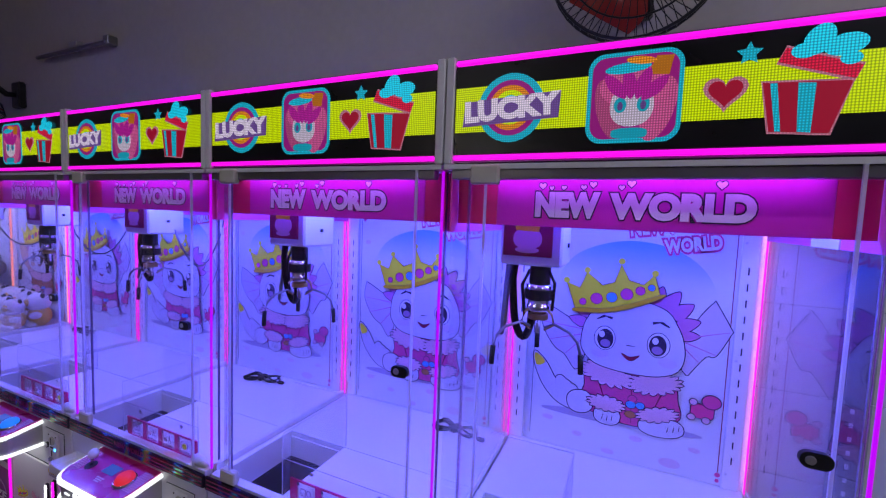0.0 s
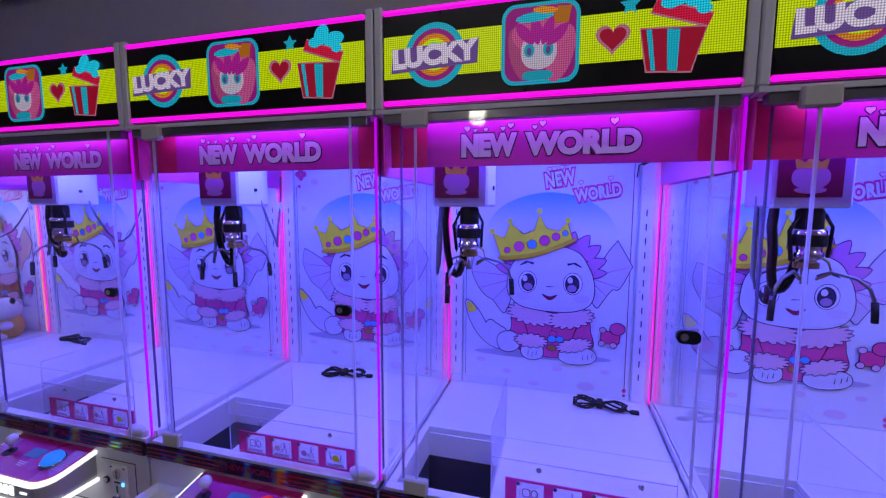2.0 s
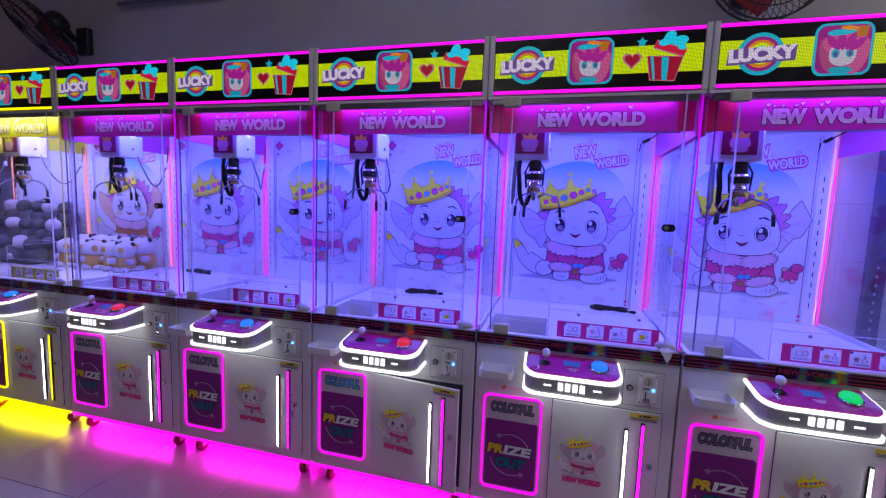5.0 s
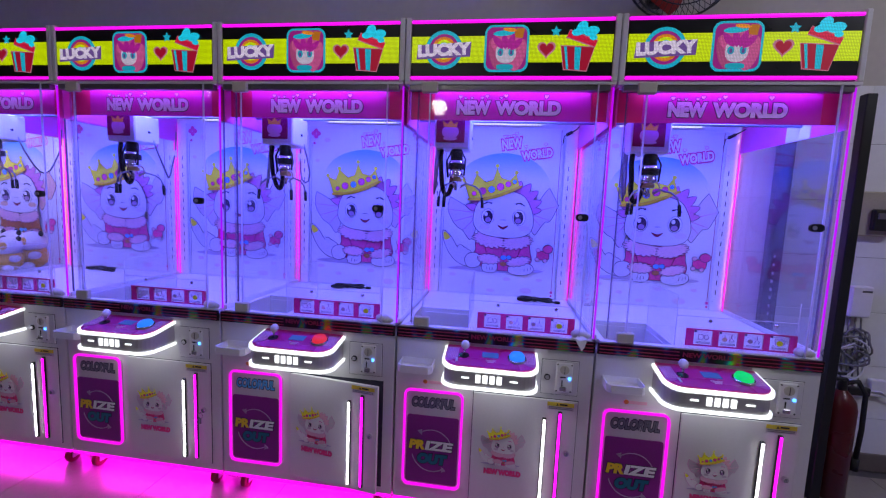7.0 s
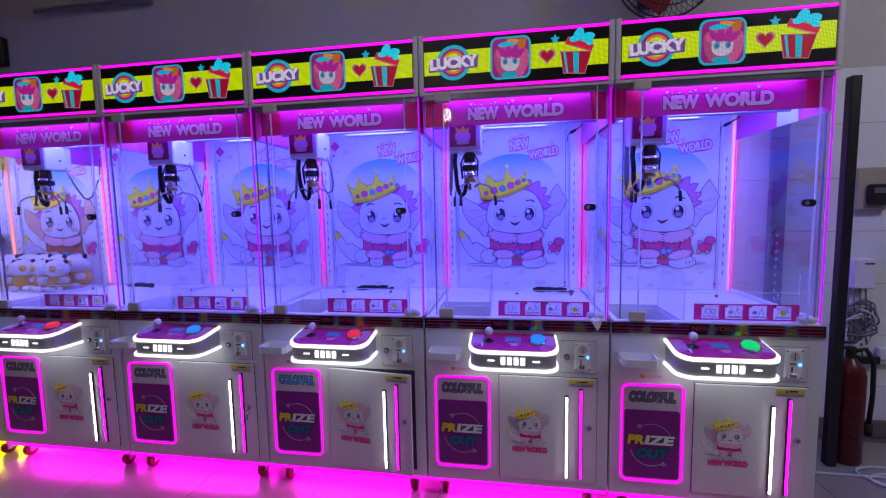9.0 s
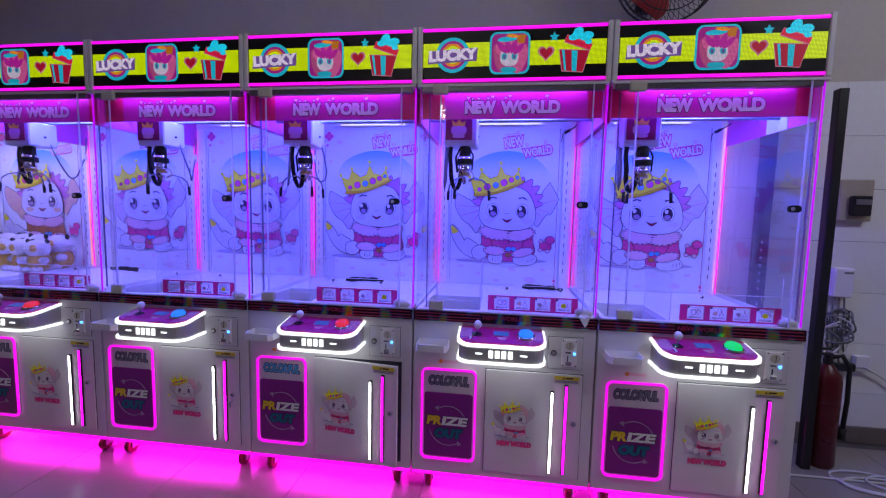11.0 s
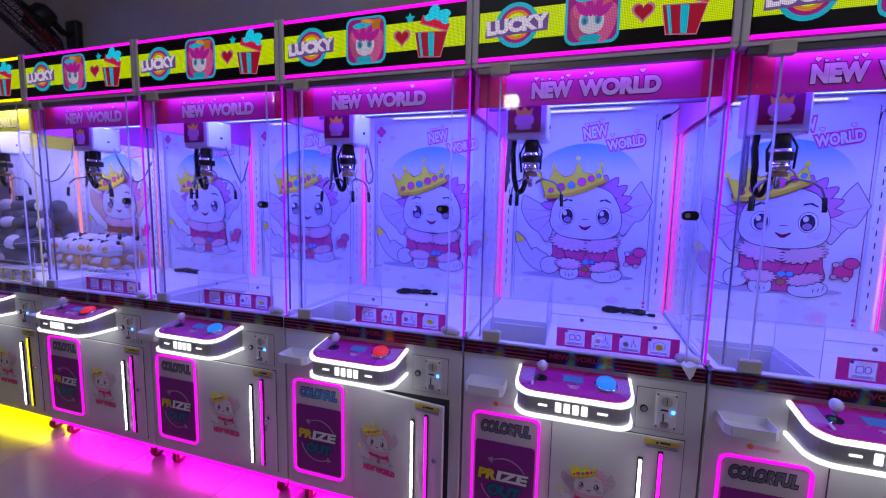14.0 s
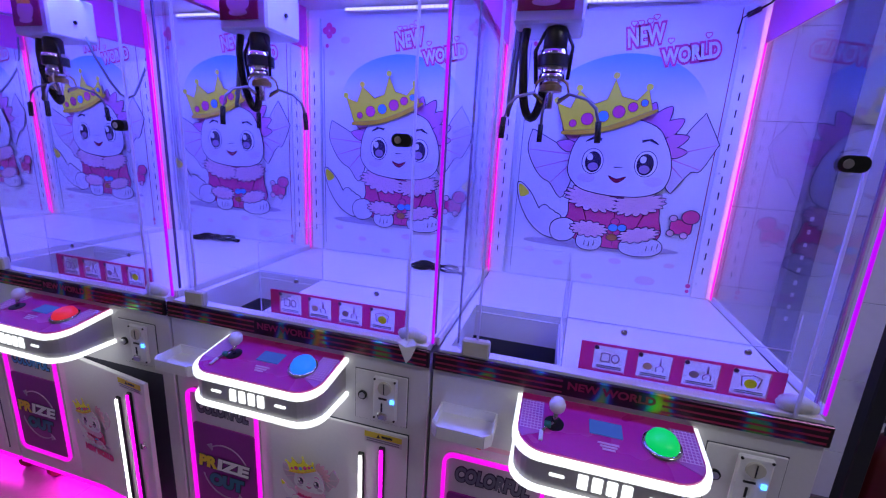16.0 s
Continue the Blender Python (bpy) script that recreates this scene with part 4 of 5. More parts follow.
    shelf = part("control_shelf", slope(Shape().slab(inset(0.008), 0.694, 0.792, M_SHELF)), root, "grey control shelf rimmed with white light")
    for z in (0.690, 0.787):
        part("led_rim", slope(Shape().slab(inset(0.0), z, z + 0.0115, M_WHITELED)), shelf, "white glowing rim")
    part("top_plate", slope(Shape().slab(inset(0.010), 0.799, 0.803, M_LID)), shelf, "magenta control plate")
    for cx in (0.244, 0.540):
        part("hatched_pad", slope(Shape().slab([(cx - 0.024, -0.020), (cx + 0.024, -0.020), (cx + 0.024, -0.105), (cx - 0.016 if cx < 0.4 else cx + 0.016, -0.125), (cx - 0.024, -0.105)], 0.803, 0.8042, M_MESH)), shelf, "finely hatched rose pad")
        threads = Shape()
        for i in range(7):
            x = cx - 0.021 + 0.007 * i
            threads.box(x - 0.0007, x + 0.0007, -0.102, -0.022, 0.8042, 0.8048, M_FUR)
        for i in range(11):
            yy = -0.026 - 0.0075 * i
            threads.box(cx - 0.022, cx + 0.022, yy - 0.0007, yy + 0.0007, 0.8043, 0.8049, M_FUR)
        tagged(part("hatching", slope(threads), shelf), kind="stuff")
    hole = Shape().lathe([(0.020, 0.803), (0.020, 0.8045)], (0.290, -0.075, 0), M_BLACK, 18)
    hole.tube([(0.290, -0.075, 0.803), (0.292, -0.070, 0.830)], 0.005, M_CHROME)
    hole.ball((0.2925, -0.068, 0.842), (0.017, 0.017, 0.017), M_INNER)
    part("joystick", slope(hole), shelf, "joystick with a white ball knob")
    part("display", slope(Shape().box(0.360, 0.424, -0.080, -0.042, 0.803, 0.8055, M_LCD, 0.001)), shelf, "small blue display")
    bars = Shape()
    for i in range(3):
        bars.box(0.375 + 0.004 * i, 0.415 - 0.004 * i, -0.100 - 0.007 * i, -0.096 - 0.007 * i, 0.803, 0.8042, M_FUR)
    part("plate_marks", slope(bars), shelf)
    part("button_collar", slope(Shape().lathe([(0.037, 0.803), (0.037, 0.809), (0.035, 0.812), (0.031, 0.812)], (0.494, -0.076, 0), M_CHROME, 22)), shelf)
    part("push_button", slope(Shape().lathe([(0.031, 0.808), (0.030, 0.817), (0.025, 0.826), (0.016, 0.830), (0.002, 0.831)], (0.494, -0.076, 0), B_GREEN, 22)), shelf, "glowing domed push button")
    for x0, x1, z0, z1 in [(0.289, 0.318, 0.729, 0.736), (0.468, 0.498, 0.729, 0.736)] + [(0.342 + 0.0262 * i, 0.361 + 0.0262 * i, 0.716, 0.748) for i in range(4)]:
        part("lit_bar", Shape().box(x0, x1, -0.1555, -0.150, z0, z1, M_WHITELED, 0.002), shelf, "glowing white bar")
    # cup tray
    tr = Shape().slab([(0.030, 0), (0.030, -0.078), (0.044, -0.092), (0.150, -0.092), (0.164, -0.078), (0.164, 0)], 0.702, 0.708, M_INNER)
    path = [(0.032, -0.002), (0.032, -0.078), (0.045, -0.091), (0.149, -0.091), (0.162, -0.078), (0.162, -0.002)]
    for (xa, ya), (xb, yb) in zip(path, path[1:] + path[:1]):
        d = Vector((yb - ya, xa - xb)).normalized() * 0.004
        tr.slab([(xa, ya), (xb, yb), (xb + d.x, yb + d.y), (xa + d.x, ya + d.y)], 0.704, 0.734, M_INNER)
    part("tray", tr, root, "white plastic cup tray")
    # play field with the prize chute
    fl = Shape().box(0.012, 0.784, 0.335, 0.735, 0.845, 0.866, M_INNER, 0.001).box(0.290, 0.784, 0.035, 0.333, 0.845, 0.866, M_INNER, 0.001)
    fl.box(0.012, 0.035, 0.035, 0.333, 0.845, 0.866, M_INNER).box(0.012, 0.784, 0.004, 0.033, 0.845, 0.868, M_INNER, 0.001)
    part("play_field", fl, root, "white boards of the play field")
    ch = Shape()
    # lower walls coloured dark for the shade of the open cabinet below
    for z0, z1, m in ((0.765, 0.845, M_INNER), (0.55, 0.765, M_GAPSHADE)):
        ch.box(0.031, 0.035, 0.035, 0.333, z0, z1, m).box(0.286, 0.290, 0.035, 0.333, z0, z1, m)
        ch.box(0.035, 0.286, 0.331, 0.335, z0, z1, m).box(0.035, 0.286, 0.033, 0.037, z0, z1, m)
    ch.box(0.031, 0.290, 0.033, 0.335, 0.54, 0.55, M_GAPSHADE)
    part("prize_chute", ch, root, "white prize chute with the depth's shade painted low down")
    gd = Shape()
    gd.box(0.295, 0.716, 0.030, 0.0335, 0.868, 0.987, M_ACRYL).box(0.292, 0.2955, 0.030, 0.340, 0.868, 1.062, M_ACRYL)
    gd.box(0.040, 0.292, 0.337, 0.3405, 0.868, 1.062, M_ACRYL)
    guard = part("chute_guard", gd, root, "clear acrylic guard round the chute", shadow=False)
    ed = Shape()
    for a, b in (((0.295, 0.030, 0.987), (0.716, 0.030, 0.987)), ((0.2935, 0.030, 0.868), (0.2935, 0.030, 1.062)), ((0.2935, 0.030, 1.062), (0.2935, 0.340, 1.062)), ((0.040, 0.339, 1.062), (0.2935, 0.339, 1.062)), ((0.2935, 0.339, 0.868), (0.2935, 0.339, 1.062)), ((0.716, 0.030, 0.868), (0.716, 0.030, 1.062))):
        ed.tube([a, b], 0.0014, M_EDGE, 4)
    part("guard_edges", ed, guard)
    for sx in (0.411, 0.640):
        part("screw", Shape().lathe([(0.007, 0.024), (0.006, 0.021), (0.002, 0.020)], (sx, 0, 0.974), M_CHROME, 12, "y"), guard, "round steel screw")
    st_mat = M_STRIP if board is M_HEAD else board
    sp = Shape().box(0.330, 0.716, 0.024, 0.028, 0.936, 0.941, st_mat).box(0.330, 0.716, 0.024, 0.028, 0.874, 0.880, st_mat)
    for x0, x1 in ((0.330, 0.358), (0.424, 0.4465), (0.5125, 0.535), (0.601, 0.6235), (0.6895, 0.716)):
        sp.box(x0, x1, 0.024, 0.028, 0.880, 0.936, st_mat)
    strip = part("sticker_strip", sp, root, "coloured strip with four white instruction pictures")
    for i in range(4):
        x = 0.358 + 0.0885 * i
        pic = Shape().box(x, x + 0.066, 0.0225, 0.0255, 0.880, 0.936, M_STRIPW)
        for z in (0.886, 0.890):
            pic.box(x + 0.008, x + 0.058, 0.0218, 0.0225, z, z + 0.0022, M_GREY)
        pic.lathe([(0.005, 0.0218), (0.005, 0.0225)], (x + 0.004, 0, 0.932), M_INK, 10, "y")
        if i == 0:
            pic.ring(rounded(x + 0.014, x + 0.034, 0.900, 0.922, 0.004), rounded(x + 0.0165, x + 0.0315, 0.9025, 0.9195, 0.003), 0.0218, 0.0225, M_RINGP)
            pic.ring(oval(x + 0.044, 0.911, 0.009, 0.011), oval(x + 0.044, 0.911, 0.006, 0.008), 0.0218, 0.0225, M_RINGP)
        elif i < 3:
            pic.tube([(x + 0.044, 0.022, 0.930), (x + 0.044, 0.022, 0.914)], 0.002, M_RINGP, 5)
            for d in (-1, 1):
                pic.tube([(x + 0.044, 0.022, 0.914), (x + 0.044 + 0.008 * d, 0.022, 0.908), (x + 0.044 + 0.006 * d, 0.022, 0.899)], 0.0014, M_RINGP, 5)
            pic.prism(oval(x + 0.020, 0.908, 0.009, 0.008), 0.0218, 0.0225, M_FUR if i == 1 else M_RINGP)
        else:
            pic.prism(oval(x + 0.033, 0.908, 0.011, 0.010), 0.0218, 0.0225, M_GOLD)
            for d in (-1, 1):
                pic.tube([(x + 0.033, 0.022, 0.928), (x + 0.033 + 0.018 * d, 0.022, 0.922), (x + 0.033 + 0.014 * d, 0.022, 0.902)], 0.0014, M_RINGP, 5)
        part("instruction_picture", pic, strip, "small white picture label")
    # crumpled white cloth in the corner of the door sill
    part("foam_tuft", Shape().ball((0.735, 0.018, 0.885), (0.034, 0.016, 0.020), M_FOAM, 10, 6).ball((0.758, 0.020, 0.880), (0.022, 0.012, 0.015), M_FOAM, 10, 6), root, "tuft of white wadding")
    # back: columns, rear panel
    part("rear_panel", Shape().box(0.002, 0.794, 0.735, 0.745, 0.828, 1.845, M_INNER), root, "white rear panel")
    for cx0 in (0.012, 0.726):
        col = Shape().box(cx0, cx0 + 0.048, 0.712, 0.733, 0.868, 1.80, M_INNER, 0.002)
        for i in range(13):
            z = 0.955 + 0.052 * i
            col.box(cx0 + 0.020, cx0 + 0.024, 0.7112, 0.712, z, z + 0.024, M_INK)
        for z in (0.92, 1.30, 1.68):
            col.lathe([(0.004, 0.7095), (0.004, 0.712)], (cx0 + 0.010, 0, z), M_TRIM, 8, "y")
        part("slotted_column", col, root, "white slotted steel upright")
    for x in (0.006, 0.788):
        part("corner_led", Shape().box(x - 0.0022, x + 0.0022, 0.702, 0.708, 0.87, 1.80, M_CORNERLED if led is M_PINKLED else M_PEACHLED, 0.001), root, "glowing strip in the rear corner")
    part("front_led", Shape().box(0.7875, 0.7935, 0.020, 0.028, 0.868, 1.832, M_VIOLETLED if led is M_PINKLED else M_STRAWLED, 0.002), root, "glowing strip on the front corner")
    plug = Shape().tube([(0.722, 0.700, 1.768), (0.734, 0.699, 1.774), (0.752, 0.697, 1.784)], 0.0085, M_BLACK, 8)
    plug.tube([(0.752, 0.697, 1.784), (0.772, 0.690, 1.796), (0.780, 0.66, 1.806)], 0.003, M_RUBBER, 6).tube([(0.722, 0.700, 1.768), (0.712, 0.705, 1.762), (0.708, 0.710, 1.72)], 0.0022, M_RUBBER, 5)
    part("connector", plug, root, "black cable connector")
    # header and roof
    part("roof", Shape().box(0.002, 0.794, 0.0, 0.745, 1.834, 1.845, M_BODY).box(0.02, 0.776, 0.004, 0.030, 1.812, 1.834, M_GREY, 0.002), root, "white steel roof with a grey front rail")
    head = part("header_board", Shape().box(0.112, 0.722, 0.066, 0.072, 1.712, 1.832, board, 0.001), root, "magenta header board" if board is M_HEAD else "yellow header board")
    letters("lettering", "NEW", 0.205, 0.332, 1.738, 1.785, 0.066, M_LILAC, head, "pale lilac cartoon lettering with a dark edge", 0, 0.0044, 0.0028, M_INK)
    letters("lettering", "WORLD", 0.362, 0.606, 1.738, 1.785, 0.066, M_LILAC, head, "pale lilac cartoon lettering with a dark edge", 0, 0.0044, 0.0028, M_INK)
    for px, pz, s in ((0.216, 1.803, 0.016), (0.236, 1.798, 0.010), (0.262, 1.799, 0.011), (0.303, 1.800, 0.012), (0.322, 1.806, 0.015), (0.378, 1.800, 0.012), (0.396, 1.808, 0.016), (0.553, 1.806, 0.018)):
        hs = Shape()
        print_on(hs, heart(px, pz, s), 0.066, M_LILAC, 0.002)
        part("heart", hs, head)
    for x0, x1 in ((0.014, 0.1115), (0.7225, 0.782)):
        part("corner_board", Shape().box(x0, x1, 0.067, 0.071, 1.712, 1.832, M_SIDE if board is M_HEAD else board), root, "crimson corner of the header")
    # inner side boards, with the pink LED glow put into their colour
    for x0 in (0.008, 0.784):
        part("side_board", Shape().box(x0, x0 + 0.004, 0.030, 0.700, 1.690, 1.832, M_SIDELIT if board is M_HEAD else board), root)
    part("roof_led", Shape().box(0.18, 0.60, 0.690, 0.704, 1.812, 1.826, M_INNER, 0.002), root, "lit ceiling strip")
    dots = Shape()
    for i in range(24):
        dots.box(0.19 + 0.0168 * i, 0.200 + 0.0168 * i, 0.686, 0.690, 1.814, 1.822, M_ROOFLED)
    part("led_dots", dots, root, "row of white lights under the roof")
    # glass: door, rounded front corners, side sheet
    gl = part("glass_door", Shape().box(0.106, 0.730, -0.001, 0.003, 0.870, 1.832, M_GLASS), root, "clear glass front door", shadow=False)
    for x in (0.104, 0.732):
        part("door_edge", Shape().box(x - 0.0025, x + 0.0025, -0.002, 0.004, 0.868, 1.834, M_EDGE), gl)
    for z in (0.868, 1.800):
        part("hinge", Shape().box(0.070, 0.134, -0.010, 0.012, z, z + 0.042, M_CREAM, 0.004), gl, "cream plastic hinge block")
    lk = Shape().prism(rounded(0.684, 0.730, 1.330, 1.358, 0.013), -0.012, -0.001, M_BLACK)
    lk.lathe([(0.007, -0.0145), (0.008, -0.012)], (0.699, 0, 1.344), M_TRIM, 14, "y")
    part("door_lock", lk, gl, "black lock with a steel barrel")
    for sgn, cx in ((-1, 0.098), (1, 0.738)):
        pts = [(cx + sgn * 0.052 * math.sin(radians(a)), 0.052 - 0.052 * math.cos(radians(a))) for a in range(0, 91, 15)]
        inn = [(cx + sgn * 0.048 * math.sin(radians(a)), 0.052 - 0.048 * math.cos(radians(a))) for a in range(90, -1, -15)]
        part("corner_glass", Shape().slab(pts + inn, 0.870, 1.832, M_ACRYL), root, "rounded clear acrylic corner", shadow=False)
        ex = cx + sgn * 0.050
        part("corner_edge", Shape().box(ex - 0.002, ex + 0.002, 0.050, 0.056, 0.868, 1.834, M_SMOKE), root)
    part("side_glass", Shape().box(0.000, 0.004, 0.056, 0.700, 0.868, 1.690, M_GLASS), root, "clear glass side", shadow=False)
    for x in (0.0, 0.790):
        part("sill_rail", Shape().box(x, x + 0.006, 0.03, 0.70, 0.864, 0.884, M_INNER), root)
    return root


PINKS = "row of magenta claw machines"
first = build_machine(pose(LEFT, 0, 0), M_PINKLED, M_HEAD, "white claw machine with magenta lights, empty, beside the tiled wall", PINKS)
build_poster(first)
build_screen(first, M_PINKLED)
build_claw(first)
machines = [first]
NAMES = ("", "white claw machine with magenta lights and a black cord inside",
         "white claw machine with magenta lights, its service door standing ajar",
         "white claw machine with magenta lights, key hanging in its lock",
         "white claw machine with magenta lights, next to the yellow machines")
for k in range(1, 5):
    machines.append(tagged(copy_thing(first, pose(LEFT - PITCH * k, 0, 0)), NAMES[k]))
yellow = build_machine(pose(LEFT - PITCH * 5, 0, 0), M_YELLOWLED, M_HEADY, "white claw machine with yellow lights, half filled with plush toys", "yellow claw machines")
build_screen(yellow, M_YELLOWLED)
build_claw(yellow)
dark = tagged(copy_thing(yellow, pose(LEFT - PITCH * 6, 0, 0)), "white claw machine with yellow lights, filled with dark toys")
build_poster(yellow, M_OCHRE, M_PEACH)
machines += [yellow, dark]


def piece(root, name):
    return next(o for o in root.children_recursive if o.name.split(".")[0] == name)


for root, m in zip(machines, (B_GREEN, B_BLUE, B_RED, B_BLUE, B_RED, B_BLUE, B_BLUE)):
    knob = piece(root, "push_button")
    knob.data = knob.data.copy()
    knob.data.materials[0] = m
for root in machines[2:]:
    carriage = piece(root, "claw_carriage")
    part("sensor_cable", Shape().tube([(0.252, 0.26, 1.63), (0.262, 0.275, 1.57), (0.255, 0.32, 1.50), (0.22, 0.38, 1.462), (0.165, 0.45, 1.455), (0.115, 0.52, 1.475), (0.075, 0.58, 1.525), (0.045, 0.635, 1.59), (0.034, 0.66, 1.65), (0.030, 0.67, 1.74)], 0.0042, M_GREYCABLE, 6), carriage, "grey sensor cable")
    part("cable_plug", Shape().box(0.028, 0.052, 0.636, 0.652, 1.586, 1.628, M_INNER, 0.003), carriage, "white cable plug")
# each claw hangs turned its own way
for root, turn in zip(machines, (0, 35, -30, 62, 18, 48, -15)):
    spin = pose(0.196, 0.195, 0, 0, 0, turn) @ pose(-0.196, -0.195, 0)
    for ob in root.children_recursive:
        if ob.name.split(".")[0] == "claw_arm":
            ob.matrix_basis = spin
# blue glow on the third machine's hatch word, put into its print colour
word = next(o for o in machines[2].children_recursive if o.type == "MESH" and M_WORD.name in o.data.materials)
word.data = word.data.copy()
word.data.materials[list(word.data.materials).index(M_WORD)] = M_BLUEP
tagged(word, "lettering coloured blue for its glow, with a black edge")
# the third machine's service door stands ajar
piece(machines[2], "service_door").rotation_euler = (0, 0, radians(-7))
ks = Shape().tube([(0.382, -0.018, 0.256), (0.384, -0.034, 0.256)], 0.003, M_CHROME).tube([(0.384 + 0.012 * math.sin(a), -0.034, 0.242 + 0.012 * math.cos(a)) for a in [math.pi * i / 6 for i in range(12)]], 0.0015, M_CHROME, 6, True)
ks.box(0.379, 0.389, -0.036, -0.033, 0.205, 0.232, M_CHROME)
part("key", ks, piece(machines[3], "service_door"), "steel key on a ring")
for root in machines[:2]:
    tag = Shape().tube([(0.288, -0.083, 0.812), (0.275, -0.094, 0.808), (0.268, -0.104, 0.806)], 0.003, M_CHROME, 6).box(0.262, 0.270, -0.128, -0.102, 0.804, 0.808, M_WHITEP, 0.001)
    tag.box(0.270, 0.284, -0.096, -0.084, 0.806, 0.816, M_GREENTAG, 0.002)
    tag.v = [(x, y, z + 0.17 * y) for x, y, z in tag.v]
    part("key_tag", tag, piece(root, "control_shelf"), "key with a small green tag")
sheet = Shape().add([(0.700, -0.013, 0.880), (0.735, -0.016, 0.868), (0.775, -0.013, 0.882), (0.758, -0.020, 0.835), (0.742, -0.024, 0.815), (0.722, -0.019, 0.846), (0.738, 0.012, 0.896), (0.752, -0.017, 0.850)], [(0, 1, 5), (1, 7, 5), (5, 7, 4), (7, 3, 4), (1, 2, 7), (2, 3, 7), (0, 6, 1), (6, 2, 1)], M_FOAM)
sheet.v = [(0.738 + 0.66 * (x - 0.738), y, 0.862 + 0.70 * (z - 0.862)) for x, y, z in sheet.v]
sheet.v += [(x, y + 0.002, z) for x, y, z in sheet.v]
sheet.f += [tuple(i + 8 for i in f[::-1]) for f in sheet.f]
sheet.m += sheet.m
sheet.smooth += sheet.smooth
part("paper_scrap", sheet, machines[1], "crumpled white paper hanging over the sill")
part("side_plate", Shape().box(0.781, 0.784, 0.206, 0.349, 1.690, 1.780, M_INNER), first, "white steel plate")
piece(first, "poster").location.x += 0.014
# right-hand sheet of the end machine
part("side_glass", Shape().box(0.792, 0.796, 0.056, 0.700, 0.868, 1.690, M_ENDGLASS), first, "clear glass side", shadow=False)


# ---- things in the machines ----
def power_cord(x, y, turn):
    path = []
    for i in range(60):
        a = 2 * math.pi * i / 20
        k = 1 + 0.10 * math.sin(i * 1.7)
        path.append((0.088 * k * math.sin(a), 0.038 * k * math.sin(2 * a) + 0.006 * math.sin(i), 0.006 + 0.0045 * (i // 20) + 0.002 * math.sin(i * 0.9)))
    path += [(0.02, 0.0, 0.02), (0.06, -0.012, 0.012), (0.11, -0.02, 0.006)]
    sh = Shape().tube(path, 0.0036, M_RUBBER, 7).box(0.105, 0.135, -0.028, -0.012, 0.0, 0.014, M_RUBBER, 0.003)
    sh.box(-0.010, 0.012, -0.026, 0.026, 0.002, 0.022, M_RUBBER, 0.003)
    return thing("power_cord", sh, pose(x, y, 0.867, 0, 0, turn), "coiled black power cord lying on the white play field", "cable", "power cords")


for k, x, y, turn in ((1, 0.606, 0.64, -4), (2, 0.34, 0.645, 10), (4, 0.29, 0.655, -8)):
    power_cord(LEFT - PITCH * k + x, y, turn)


def plush(x, y, z, s, turn):
    sh = Shape().ball((0, 0, 0.050), (0.050, 0.046, 0.052), M_PLUSHY, 14, 9)
    sh.ball((0, -0.006, 0.118), (0.056, 0.050, 0.046), M_PLUSHW, 14, 9)
    for d in (-1, 1):
        sh.ball((0.040 * d, 0.008, 0.154), (0.012, 0.009, 0.013), M_BLACK, 8, 6)
        sh.ball((0.048 * d, -0.020, 0.060), (0.018, 0.024, 0.018), M_PLUSHW, 8, 6)
        sh.ball((0.026 * d, -0.036, 0.014), (0.020, 0.026, 0.016), M_PLUSHW, 8, 6)
    sh.ball((0.022, -0.046, 0.122), (0.018, 0.012, 0.018), M_PLUSHY, 8, 6)
    return thing("plush_toy", sh, pose(x, y, z, 0, 0, turn) @ Matrix.Diagonal((s, s, s, 1)), "white and yellow plush toy with small black ears", "plush toy", "plush toys in the machine")


rng = random.Random(5)
xa = LEFT - PITCH * 5
for row, y in enumerate((0.47, 0.60)):
    for i in range(5):
        x = xa + 0.13 + 0.135 * i + rng.uniform(-0.012, 0.012)
        plush(x, y + rng.uniform(-0.01, 0.01), 0.867, 1.25 + 0.15 * row, rng.uniform(-30, 30))
xb = LEFT - PITCH * 6
for row in range(4):
    for i in range(5):
        sh = Shape().ball((0, 0, 0.07), (0.075, 0.065, 0.07), M_TOYDARK, 12, 8).ball((0.01, -0.02, 0.15), (0.052, 0.05, 0.05), M_TOYDARK if (i + row) % 3 else M_PLUSHW, 12, 8)
        sh.ball((-0.05, -0.03, 0.06), (0.024, 0.03, 0.024), M_PLUSHW if (i + row) % 2 else M_TOYDARK, 8, 6)
        thing("plush_toy", sh, pose(xb + 0.12 + 0.14 * i, 0.42 + 0.075 * row, 0.867 + 0.13 * max(0, row - 1), 0, 0, rng.uniform(-60, 60)), "dark grey and white plush toy in a pile", "plush toy", "dark plush toys in the yellow machine")


# ---- wall fittings ----
def turn_all(shape, h):
    shape.v = [tuple(h @ Vector(p)) for p in shape.v]


